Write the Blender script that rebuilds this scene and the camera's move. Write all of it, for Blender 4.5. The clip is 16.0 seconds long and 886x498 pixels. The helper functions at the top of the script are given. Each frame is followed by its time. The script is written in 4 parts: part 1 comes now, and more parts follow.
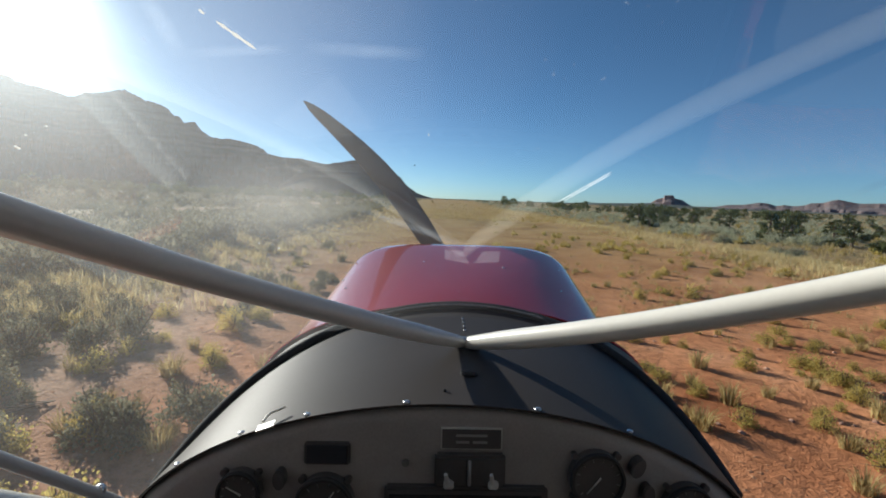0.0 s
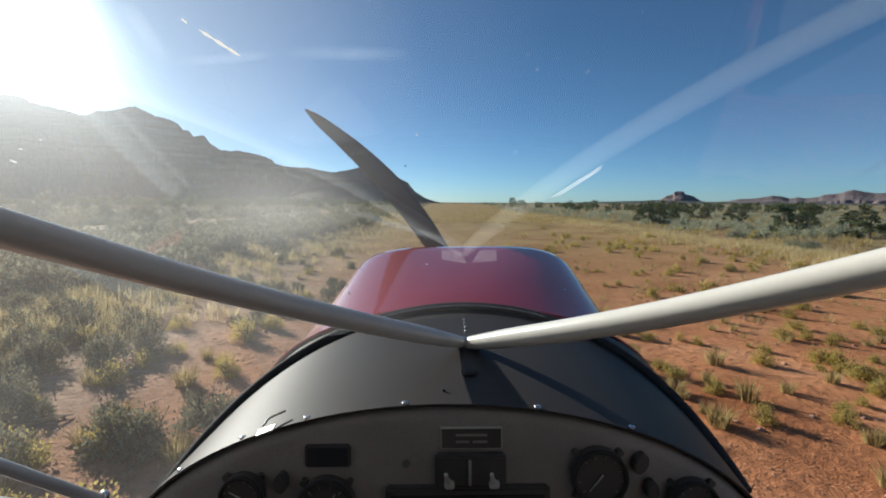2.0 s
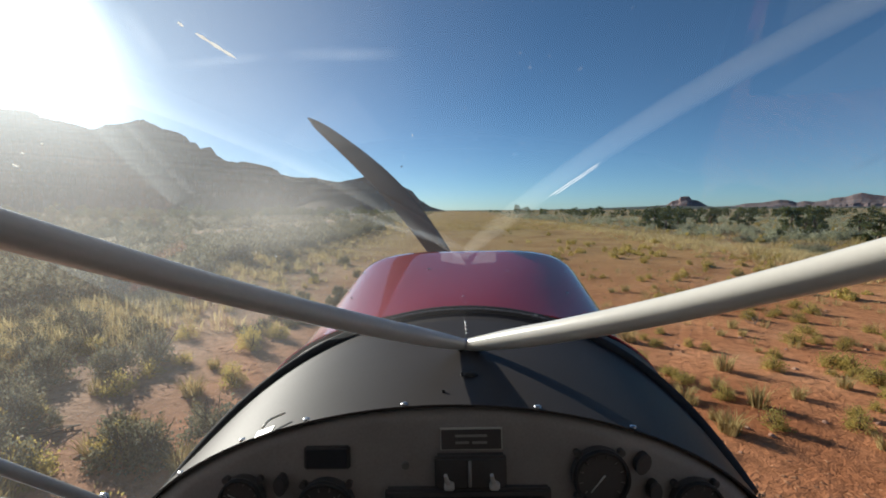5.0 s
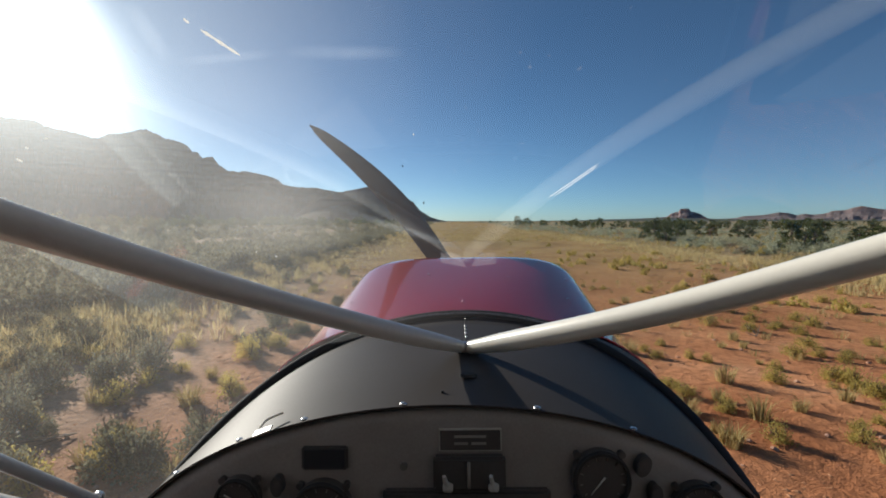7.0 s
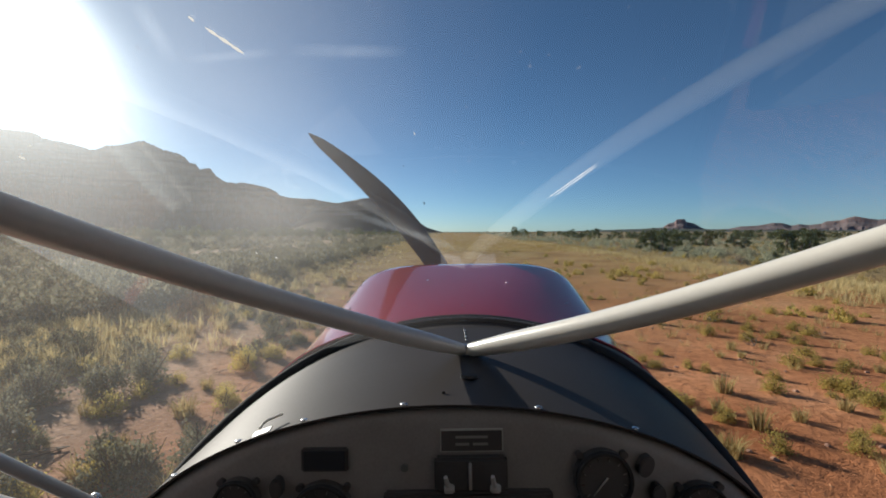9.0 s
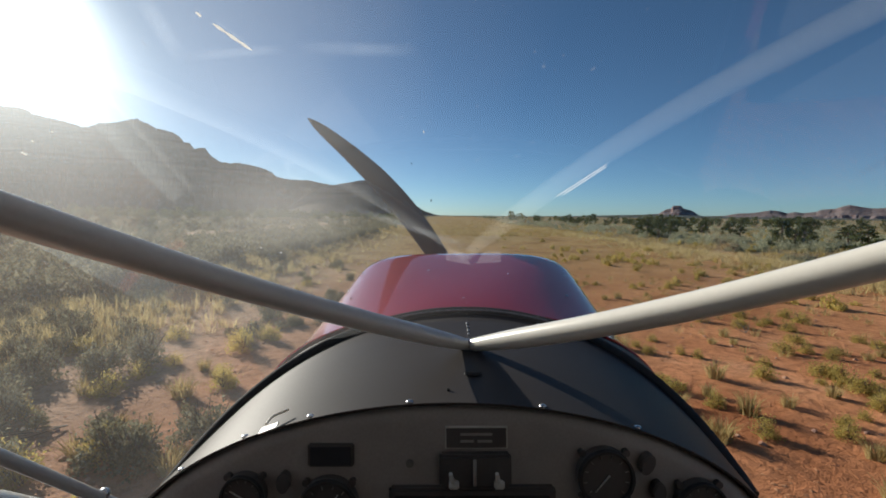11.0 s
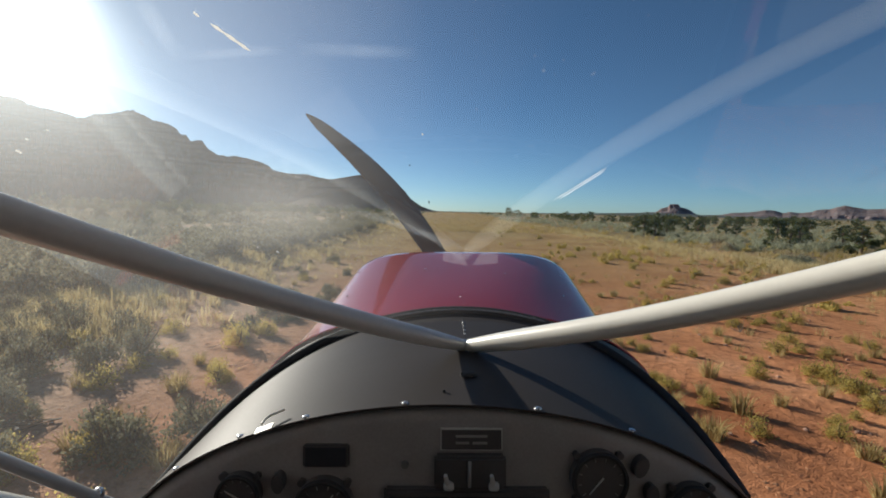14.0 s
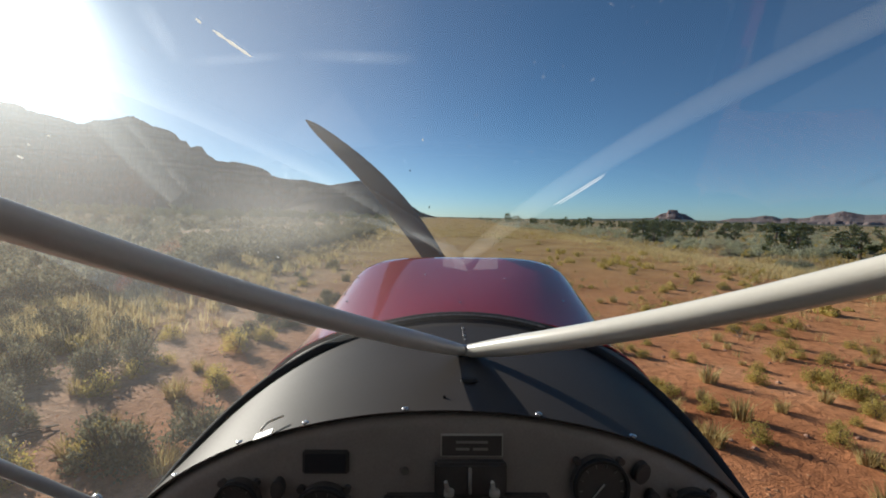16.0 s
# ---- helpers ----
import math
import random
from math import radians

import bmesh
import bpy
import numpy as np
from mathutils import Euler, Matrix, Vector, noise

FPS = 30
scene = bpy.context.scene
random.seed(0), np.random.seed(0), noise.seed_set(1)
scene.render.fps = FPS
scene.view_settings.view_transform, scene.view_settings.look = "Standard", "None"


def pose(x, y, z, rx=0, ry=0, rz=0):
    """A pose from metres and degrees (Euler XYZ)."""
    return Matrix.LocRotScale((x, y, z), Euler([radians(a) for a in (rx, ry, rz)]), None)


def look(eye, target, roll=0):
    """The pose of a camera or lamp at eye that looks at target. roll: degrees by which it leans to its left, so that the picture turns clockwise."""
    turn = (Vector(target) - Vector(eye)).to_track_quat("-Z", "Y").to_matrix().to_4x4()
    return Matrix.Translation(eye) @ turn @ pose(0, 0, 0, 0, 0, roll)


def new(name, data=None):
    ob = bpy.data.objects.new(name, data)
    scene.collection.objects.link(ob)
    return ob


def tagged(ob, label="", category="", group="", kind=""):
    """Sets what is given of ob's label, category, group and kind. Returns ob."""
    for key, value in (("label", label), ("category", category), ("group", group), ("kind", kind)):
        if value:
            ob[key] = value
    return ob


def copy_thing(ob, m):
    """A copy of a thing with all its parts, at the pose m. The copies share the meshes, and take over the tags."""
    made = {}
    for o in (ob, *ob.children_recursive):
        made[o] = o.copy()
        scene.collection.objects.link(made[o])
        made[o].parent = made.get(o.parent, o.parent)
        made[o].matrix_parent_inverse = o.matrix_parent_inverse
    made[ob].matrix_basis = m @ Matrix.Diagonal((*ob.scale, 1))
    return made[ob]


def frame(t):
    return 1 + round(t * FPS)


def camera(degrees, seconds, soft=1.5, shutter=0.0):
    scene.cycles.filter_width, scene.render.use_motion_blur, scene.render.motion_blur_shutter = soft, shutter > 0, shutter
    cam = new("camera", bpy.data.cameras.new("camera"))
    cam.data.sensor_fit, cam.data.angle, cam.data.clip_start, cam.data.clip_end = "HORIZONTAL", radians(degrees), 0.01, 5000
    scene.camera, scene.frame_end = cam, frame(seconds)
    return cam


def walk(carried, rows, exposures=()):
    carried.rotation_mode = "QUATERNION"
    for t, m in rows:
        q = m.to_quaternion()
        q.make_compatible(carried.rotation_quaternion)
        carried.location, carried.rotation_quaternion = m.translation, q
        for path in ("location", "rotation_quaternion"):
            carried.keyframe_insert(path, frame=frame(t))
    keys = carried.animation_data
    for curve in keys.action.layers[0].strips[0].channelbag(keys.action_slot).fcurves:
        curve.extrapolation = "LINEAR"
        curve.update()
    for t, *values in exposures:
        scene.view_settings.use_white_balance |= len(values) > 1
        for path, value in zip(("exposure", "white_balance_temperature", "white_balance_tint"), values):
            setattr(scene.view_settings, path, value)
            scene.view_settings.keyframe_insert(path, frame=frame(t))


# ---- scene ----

# ---- camera ----
EYE = 2.30                     # eye height over the ground, metres
LENS = 90.0
PATH = [  # seconds, x, y, z, pitch, roll, yaw
    (0.0, -0.0145, 0.0034, 2.3163, -6.49, -2.25, -0.77),
    (0.5, -0.0212, 0.0036, 2.3171, -6.53, -2.92, -1.12),
    (1.0, -0.0132, 0.0038, 2.3176, -6.67, -1.53, -0.86),
    (1.5, 0.0025, 0.0026, 2.3152, -6.31, 0.87, -0.24),
    (2.0, 0.0047, 0.0022, 2.3113, -5.99, -0.30, 0.25),
    (2.5, 0.0087, 0.0016, 2.3079, -5.63, -0.10, 0.52),
    (3.0, 0.0024, 0.0028, 2.3141, -6.30, -0.47, 0.11),
    (3.5, 0.0043, 0.0023, 2.3120, -6.05, -0.15, 0.18),
    (4.0, 0.0143, 0.0016, 2.3079, -5.60, 0.28, 0.87),
    (6.5, 0.0139, -0.0014, 2.2918, -3.95, 0.52, 0.78),
    (7.0, 0.0142, -0.0020, 2.2884, -3.59, 0.05, 0.91),
    (7.5, 0.0133, -0.0010, 2.2942, -4.19, -0.53, 0.97),
    (8.0, 0.0108, -0.0028, 2.2842, -3.14, -0.14, 0.67),
    (8.5, 0.0117, -0.0045, 2.2733, -2.03, -0.13, 0.74),
    (9.0, 0.0101, -0.0042, 2.2747, -2.19, 0.13, 0.56),
    (11.5, -0.0040, -0.0008, 2.2947, -4.51, -1.22, -0.21),
    (12.0, -0.0017, -0.0016, 2.2913, -3.94, -2.46, 0.21),
    (12.5, -0.0054, 0.0000, 2.2999, -4.80, -1.81, -0.21),
    (13.0, -0.0040, 0.0011, 2.3056, -5.39, -1.35, -0.20),
    (13.5, -0.0016, -0.0006, 2.2964, -4.64, -1.86, 0.25),
    (14.0, -0.0036, 0.0001, 2.3006, -4.86, -1.26, -0.20),
    (14.5, -0.0149, -0.0006, 2.2952, -4.29, -1.36, -1.11),
    (15.0, -0.0164, -0.0005, 2.2955, -4.33, -1.64, -1.16),
    (15.5, -0.0095, -0.0006, 2.2971, -4.23, -1.56, -0.57),
    (16.0, -0.0048, -0.0004, 2.3000, -4.13, -1.25, -0.31),
]
cam = camera(LENS, 16.0, soft=1.8)
walk(cam, [(t, pose(x, y, z, 90 + pitch, roll, yaw)) for t, x, y, z, pitch, roll, yaw in PATH],
     exposures=[(0.0, 0.50, 5980, 4), (4.0, 0.47, 6080, 5), (6.5, 0.41, 6220, 6), (9.0, 0.34, 6250, 7),
                (11.5, 0.31, 6270, 6), (16.0, 0.36, 6270, 6)])
# ---- light ----
SUN_AZ, SUN_EL = -47.0, 19.5       # degrees: from straight ahead to the right, above the horizon
world = bpy.data.worlds.new("world")
scene.world = world
world.use_nodes = True
wt = world.node_tree
wt.nodes.clear()
sky = wt.nodes.new("ShaderNodeTexSky")
sky.sky_type = "NISHITA"
sky.sun_disc = False
sky.sun_elevation, sky.sun_rotation = radians(SUN_EL), radians(SUN_AZ)
sky.altitude, sky.air_density, sky.dust_density, sky.ozone_density = 2500, 0.75, 2.3, 2.7
sky_bg = wt.nodes.new("ShaderNodeBackground")
sky_bg.inputs["Strength"].default_value = 0.074
sky_out = wt.nodes.new("ShaderNodeOutputWorld")
sky_tint = wt.nodes.new("ShaderNodeMix")              # multiplies the sky colour, with less red
sky_tint.data_type, sky_tint.blend_type = "RGBA", "MULTIPLY"
sky_tint.inputs[0].default_value, sky_tint.inputs[7].default_value = 1.0, (0.84, 0.985, 0.985, 1)
wt.links.new(sky.outputs[0], sky_tint.inputs[6])
wt.links.new(sky_tint.outputs[2], sky_bg.inputs["Color"])
wt.links.new(sky_bg.outputs[0], sky_out.inputs["Surface"])

sun = new("sun", bpy.data.lights.new("sun", "SUN"))
sun.data.energy, sun.data.angle, sun.data.color = 5.0, radians(0.55), (1.0, 0.91, 0.79)
a, e = radians(SUN_AZ), radians(SUN_EL)
to_sun = Vector((math.sin(a) * math.cos(e), math.cos(a) * math.cos(e), math.sin(e)))
sun.matrix_world = look(to_sun * 50, (0, 0, 0))


# ---- materials ----
def ramp(nt, fac, stops):
    n = nt.nodes.new("ShaderNodeValToRGB")
    while len(n.color_ramp.elements) < len(stops):
        n.color_ramp.elements.new(0.5)
    for el, (p, c) in zip(n.color_ramp.elements, stops):
        el.position, el.color = p, (*c, 1)
    nt.links.new(fac, n.inputs[0])
    return n.outputs[0]


def noise_tex(nt, scale, detail=5.0, rough=0.55, vec=None):
    n = nt.nodes.new("ShaderNodeTexNoise")
    n.inputs["Scale"].default_value, n.inputs["Detail"].default_value, n.inputs["Roughness"].default_value = scale, detail, rough
    if vec is None:
        vec = nt.nodes.new("ShaderNodeNewGeometry").outputs["Position"]
    nt.links.new(vec, n.inputs["Vector"])
    return n.outputs["Fac"]


def blend(nt, fac, c1, c2, kind="MIX"):
    m = nt.nodes.new("ShaderNodeMix")
    m.data_type, m.blend_type = "RGBA", kind
    for sock, v in ((m.inputs[0], fac), (m.inputs[6], c1), (m.inputs[7], c2)):
        if isinstance(v, (int, float)):
            sock.default_value = v
        elif isinstance(v, tuple):
            sock.default_value = (*v, 1)
        else:
            nt.links.new(v, sock)
    return m.outputs[2]


def calc(nt, op, a, b=0.0):
    m = nt.nodes.new("ShaderNodeMath")
    m.operation = op
    for sock, v in zip(m.inputs, (a, b)):
        if isinstance(v, (int, float)):
            sock.default_value = v
        else:
            nt.links.new(v, sock)
    return m.outputs[0]


def material(name, dark, light, rough=0.6, metal=0.0, coarse=3.0, fine=60.0, bump=0.1, dist=0.01, coat=0.0, spread=0.0, gloss_var=0.08, shine=0.5):
    """Two colours mixed by a coarse and a fine noise, with relief; spread: how far single objects differ in brightness."""
    m = bpy.data.materials.new(name)
    m.use_nodes = True
    nt = m.node_tree
    b = nt.nodes["Principled BSDF"]
    n1, n2 = noise_tex(nt, coarse), noise_tex(nt, fine, 3.0)
    f = calc(nt, "ADD", calc(nt, "MULTIPLY", n1, 0.6), calc(nt, "MULTIPLY", n2, 0.4))
    col = ramp(nt, f, [(0.36, dark), (0.64, light)])
    if spread:
        r = nt.nodes.new("ShaderNodeObjectInfo").outputs["Random"]
        col = blend(nt, 1.0, col, ramp(nt, r, [(0.0, (1 - spread,) * 3), (1.0, (1 + spread,) * 3)]), "MULTIPLY")
    nt.links.new(col, b.inputs["Base Color"])
    nt.links.new(ramp(nt, n2, [(0.3, (max(rough - gloss_var, 0.02),) * 3), (0.7, (min(rough + gloss_var, 1),) * 3)]), b.inputs["Roughness"])
    b.inputs["Metallic"].default_value, b.inputs["Coat Weight"].default_value = metal, coat
    b.inputs["Coat Roughness"].default_value, b.inputs["Specular IOR Level"].default_value = 0.06, shine
    if bump:
        bp = nt.nodes.new("ShaderNodeBump")
        bp.inputs["Strength"].default_value, bp.inputs["Distance"].default_value = bump, dist
        nt.links.new(n2, bp.inputs["Height"])
        nt.links.new(bp.outputs[0], b.inputs["Normal"])
    return m


def leaf_material(name, dark, light, through_light=0.35, patch=0.35):
    """Foliage: single leaves and whole plants differ, and some light comes through."""
    m = bpy.data.materials.new(name)
    m.use_nodes = True
    nt = m.node_tree
    nt.nodes.remove(nt.nodes["Principled BSDF"])
    geo = nt.nodes.new("ShaderNodeNewGeometry")
    f = calc(nt, "ADD", calc(nt, "MULTIPLY", geo.outputs["Random Per Island"], 0.45),
             calc(nt, "MULTIPLY", noise_tex(nt, patch, 2.0), 0.75))
    col = ramp(nt, f, [(0.32, dark), (0.85, light)])
    d, t = (nt.nodes.new("ShaderNodeBsdf" + k) for k in ("Diffuse", "Translucent"))
    mix = nt.nodes.new("ShaderNodeMixShader")
    mix.inputs[0].default_value = through_light
    for s in (d, t):
        nt.links.new(col, s.inputs["Color"])
    nt.links.new(d.outputs[0], mix.inputs[1])
    nt.links.new(t.outputs[0], mix.inputs[2])
    nt.links.new(mix.outputs[0], nt.nodes["Material Output"].inputs["Surface"])
    return m


def soil_material():
    """Red sandy earth, paler and greyer away from the strip, with stones, cracks and a dirt track."""
    m = bpy.data.materials.new("red_sandy_soil")
    m.use_nodes = True
    nt = m.node_tree
    b = nt.nodes["Principled BSDF"]
    pos = nt.nodes.new("ShaderNodeNewGeometry").outputs["Position"]
    sep = nt.nodes.new("ShaderNodeSeparateXYZ")
    nt.links.new(pos, sep.inputs[0])
    big, mid, fine, grit = noise_tex(nt, 0.06, 4), noise_tex(nt, 0.7, 6), noise_tex(nt, 7.0, 6, 0.65), noise_tex(nt, 55.0, 3)
    red = ramp(nt, mid, [(0.3, (0.46, 0.190, 0.086)), (0.55, (0.59, 0.265, 0.126)), (0.75, (0.64, 0.33, 0.175))])
    pale = ramp(nt, mid, [(0.3, (0.42, 0.275, 0.185)), (0.7, (0.58, 0.41, 0.29))])
    straw = ramp(nt, fine, [(0.3, (0.29, 0.205, 0.082)), (0.7, (0.46, 0.345, 0.15))])
    scrub = ramp(nt, fine, [(0.3, (0.20, 0.165, 0.085)), (0.7, (0.38, 0.31, 0.17))])
    x_wavy = calc(nt, "ADD", sep.outputs[0], calc(nt, "MULTIPLY", calc(nt, "SUBTRACT", mid, 0.5), 5.0))
    col = blend(nt, ramp(nt, calc(nt, "MULTIPLY", calc(nt, "ADD", x_wavy, 5.0), 0.25), [(0.0, (1, 1, 1)), (1.0, (0, 0, 0))]), red, pale)
    # farther down the strip the ground is covered by dry grass
    far = calc(nt, "MULTIPLY", calc(nt, "SUBTRACT", sep.outputs[1], 7.0), 0.03)
    col = blend(nt, calc(nt, "MULTIPLY", ramp(nt, far, [(0.0, (0, 0, 0)), (0.55, (0.8, 0.8, 0.8)), (1.0, (0.95, 0.95, 0.95))]), ramp(nt, big, [(0.3, (0.75,) * 3), (0.6, (1,) * 3)])), col, straw)
    # beyond the strip's edge low scrub darkens the earth
    side = ramp(nt, calc(nt, "MULTIPLY", calc(nt, "SUBTRACT", x_wavy, 15.0), 0.15), [(0.0, (0, 0, 0)), (1.0, (0.75,) * 3)])
    left = ramp(nt, calc(nt, "MULTIPLY", calc(nt, "SUBTRACT", -12.0, x_wavy), 0.08), [(0.0, (0, 0, 0)), (1.0, (0.7,) * 3)])
    col = blend(nt, calc(nt, "MAXIMUM", side, left), col, scrub)
    # the dirt track that runs along the strip
    track = calc(nt, "ABSOLUTE", calc(nt, "ADD", calc(nt, "ADD", sep.outputs[0], 27.0), calc(nt, "MULTIPLY", calc(nt, "SUBTRACT", big, 0.5), 18.0)))
    col = blend(nt, ramp(nt, calc(nt, "MULTIPLY", track, 0.4), [(0.5, (0.9,) * 3), (0.75, (0, 0, 0))]), col, pale)
    col = blend(nt, 1.0, col, ramp(nt, calc(nt, "ADD", calc(nt, "MULTIPLY", fine, 0.65), calc(nt, "MULTIPLY", grit, 0.35)),
                                   [(0.36, (0.62, 0.60, 0.58)), (0.52, (1, 1, 1)), (0.68, (1.18, 1.18, 1.2))]), "MULTIPLY")
    patches = noise_tex(nt, 0.33, 3, 0.5)
    col = blend(nt, 1.0, col, ramp(nt, patches, [(0.34, (0.76, 0.70, 0.66)), (0.52, (1, 1, 1)), (0.68, (1.10, 1.12, 1.14))]), "MULTIPLY")
    nt.links.new(col, b.inputs["Base Color"])
    b.inputs["Roughness"].default_value, b.inputs["Specular IOR Level"].default_value = 0.95, 0.1
    bp = nt.nodes.new("ShaderNodeBump")
    bp.inputs["Strength"].default_value, bp.inputs["Distance"].default_value = 0.9, 0.05
    nt.links.new(calc(nt, "ADD", fine, calc(nt, "MULTIPLY", grit, 0.25)), bp.inputs["Height"])
    nt.links.new(bp.outputs[0], b.inputs["Normal"])
    return m


def rock_material(name, cliff_dark, cliff_light, slope_dark, slope_light, band):
    """Layered sandstone where it is steep, talus with dark scrub where it is not."""
    m = bpy.data.materials.new(name)
    m.use_nodes = True
    nt = m.node_tree
    b = nt.nodes["Principled BSDF"]
    geo = nt.nodes.new("ShaderNodeNewGeometry")
    sep, sepn = nt.nodes.new("ShaderNodeSeparateXYZ"), nt.nodes.new("ShaderNodeSeparateXYZ")
    nt.links.new(geo.outputs["Position"], sep.inputs[0])
    nt.links.new(geo.outputs["True Normal"], sepn.inputs[0])
    n1, n2 = noise_tex(nt, 0.012, 6), noise_tex(nt, 0.11, 6, 0.65)
    lay = nt.nodes.new("ShaderNodeTexNoise")
    lay.noise_dimensions = "1D"
    lay.inputs["Scale"].default_value, lay.inputs["Detail"].default_value = band, 4
    nt.links.new(calc(nt, "ADD", sep.outputs[2], calc(nt, "MULTIPLY", n1, 25.0)), lay.inputs["W"])
    cliff = ramp(nt, lay.outputs["Fac"], [(0.35, cliff_dark), (0.62, cliff_light)])
    slope = ramp(nt, n2, [(0.38, slope_dark), (0.6, slope_light)])
    steep = ramp(nt, calc(nt, "ADD", sepn.outputs[2], calc(nt, "MULTIPLY", calc(nt, "SUBTRACT", n2, 0.5), 0.35)), [(0.55, (1, 1, 1)), (0.78, (0, 0, 0))])
    col = blend(nt, steep, slope, cliff)
    nt.links.new(col, b.inputs["Base Color"])
    b.inputs["Roughness"].default_value, b.inputs["Specular IOR Level"].default_value = 0.95, 0.05
    bp = nt.nodes.new("ShaderNodeBump")
    bp.inputs["Strength"].default_value, bp.inputs["Distance"].default_value = 0.5, 6.0
    nt.links.new(n2, bp.inputs["Height"])
    nt.links.new(bp.outputs[0], b.inputs["Normal"])
    return m


def windshield_material(name, shine, film_share=1.0):
    """Thin clear acrylic: reflects by angle, and a dusty film scatters a little of the light that comes through."""
    m = bpy.data.materials.new(name)
    m.use_nodes = True
    nt = m.node_tree
    nt.nodes.remove(nt.nodes["Principled BSDF"])
    fres = nt.nodes.new("ShaderNodeFresnel")
    fres.inputs["IOR"].default_value = 1.5
    clear, gloss, glow, dust = (nt.nodes.new("ShaderNodeBsdf" + k) for k in ("Transparent", "Glossy", "Refraction", "Translucent"))
    gloss.inputs["Roughness"].default_value = 0.03
    gloss.inputs["Color"].default_value = (1, 1, 1, 1)
    glow.inputs["Roughness"].default_value, glow.inputs["IOR"].default_value = 1.0, 1.2
    dust.inputs["Color"].default_value = (0.745, 0.72, 0.685, 1)
    glow.inputs["Color"].default_value = (0.82, 0.92, 1.0, 1)
    # uneven dust film, thickened towards the sun's side to add its glare veil
    sep = nt.nodes.new("ShaderNodeSeparateXYZ")
    geo = nt.nodes.new("ShaderNodeNewGeometry")
    nt.links.new(geo.outputs["Position"], sep.inputs[0])
    veil_streak = noise_tex(nt, 3.4, 4, 0.55)
    speck = noise_tex(nt, 90.0, 2, 0.5)
    place = calc(nt, "ADD", sep.outputs[0], calc(nt, "MULTIPLY", calc(nt, "SUBTRACT", veil_streak, 0.5), 0.35))
    half = ramp(nt, calc(nt, "ADD", calc(nt, "MULTIPLY", place, 1.0), 0.5), [(0.16, (1, 1, 1)), (0.31, (0.62,) * 3), (0.43, (0.22,) * 3), (0.60, (0.0,) * 3)])
    amount = calc(nt, "MULTIPLY", half, ramp(nt, veil_streak, [(0.32, (0.115,) * 3), (0.66, (0.20,) * 3)]))
    near = nt.nodes.new("ShaderNodeVectorMath")
    near.operation = "DISTANCE"
    nt.links.new(geo.outputs["Position"], near.inputs[0])
    near.inputs[1].default_value = (-0.205, 0.555, 2.295)
    blotch = ramp(nt, calc(nt, "ADD", calc(nt, "MULTIPLY", near.outputs["Value"], 5.8), calc(nt, "MULTIPLY", veil_streak, 0.5)), [(0.30, (0.17,) * 3), (0.85, (0.0,) * 3)])
    amount = calc(nt, "ADD", amount, blotch)
    # thicker patch up high: the sun's broad halo, put into the film
    upper = nt.nodes.new("ShaderNodeVectorMath")
    upper.operation = "DISTANCE"
    nt.links.new(geo.outputs["Position"], upper.inputs[0])
    upper.inputs[1].default_value = (-0.20, 0.44, 2.41)
    amount = calc(nt, "ADD", amount, ramp(nt, calc(nt, "ADD", calc(nt, "MULTIPLY", upper.outputs["Value"], 3.2), calc(nt, "MULTIPLY", veil_streak, 0.5)), [(0.30, (0.10,) * 3), (0.85, (0.0,) * 3)]))
    # the glare veil put into the film fades towards the bottom of the panes
    lower_fade = ramp(nt, calc(nt, "MULTIPLY", calc(nt, "SUBTRACT", sep.outputs[2], 1.95), 3.0), [(0.25, (0.26,) * 3), (0.95, (1.0,) * 3)])
    amount = calc(nt, "MULTIPLY", amount, lower_fade)
    amount = calc(nt, "ADD", amount, ramp(nt, speck, [(0.72, (0.0,) * 3), (0.78, (0.10,) * 3)]))
    film, film2, out = (nt.nodes.new("ShaderNodeMixShader") for _ in range(3))
    nt.links.new(calc(nt, "MULTIPLY", amount, film_share), film.inputs[0])
    nt.links.new(clear.outputs[0], film.inputs[1])
    nt.links.new(dust.outputs[0], film.inputs[2])
    film2.inputs[0].default_value = 0.027
    nt.links.new(film.outputs[0], film2.inputs[1])
    nt.links.new(glow.outputs[0], film2.inputs[2])
    nt.links.new(calc(nt, "MULTIPLY", fres.outputs[0], shine), out.inputs[0])
    nt.links.new(film2.outputs[0], out.inputs[1])
    nt.links.new(gloss.outputs[0], out.inputs[2])
    nt.links.new(out.outputs[0], nt.nodes["Material Output"].inputs["Surface"])
    return m


SOIL = soil_material()
RANGE_ROCK = rock_material("range_rock", (0.14, 0.105, 0.09), (0.25, 0.19, 0.16), (0.085, 0.08, 0.065), (0.17, 0.14, 0.115), 0.03)
# butte, mesa and far ridge: distance haze is put into greyer, cooler rock colours
MESA_ROCK = rock_material("mesa_rock", (0.17, 0.110, 0.105), (0.32, 0.22, 0.205), (0.13, 0.115, 0.115), (0.26, 0.20, 0.19), 0.05)
HAZY_ROCK = rock_material("hazed_ridge_rock", (0.10, 0.095, 0.085), (0.17, 0.15, 0.13), (0.075, 0.085, 0.075), (0.14, 0.145, 0.125), 0.05)
PALE_SAGE = leaf_material("silvery_sage_leaves", (0.25, 0.26, 0.165), (0.50, 0.50, 0.35), 0.5)
SAGE = leaf_material("sage_leaves", (0.165, 0.16, 0.10), (0.36, 0.335, 0.225), 0.36)
RABBIT = leaf_material("rabbitbrush_leaves", (0.28, 0.225, 0.07), (0.62, 0.50, 0.165), 0.58)
PALE_STRAW = leaf_material("pale_grass_blades", (0.42, 0.33, 0.15), (0.74, 0.62, 0.34), 0.45)
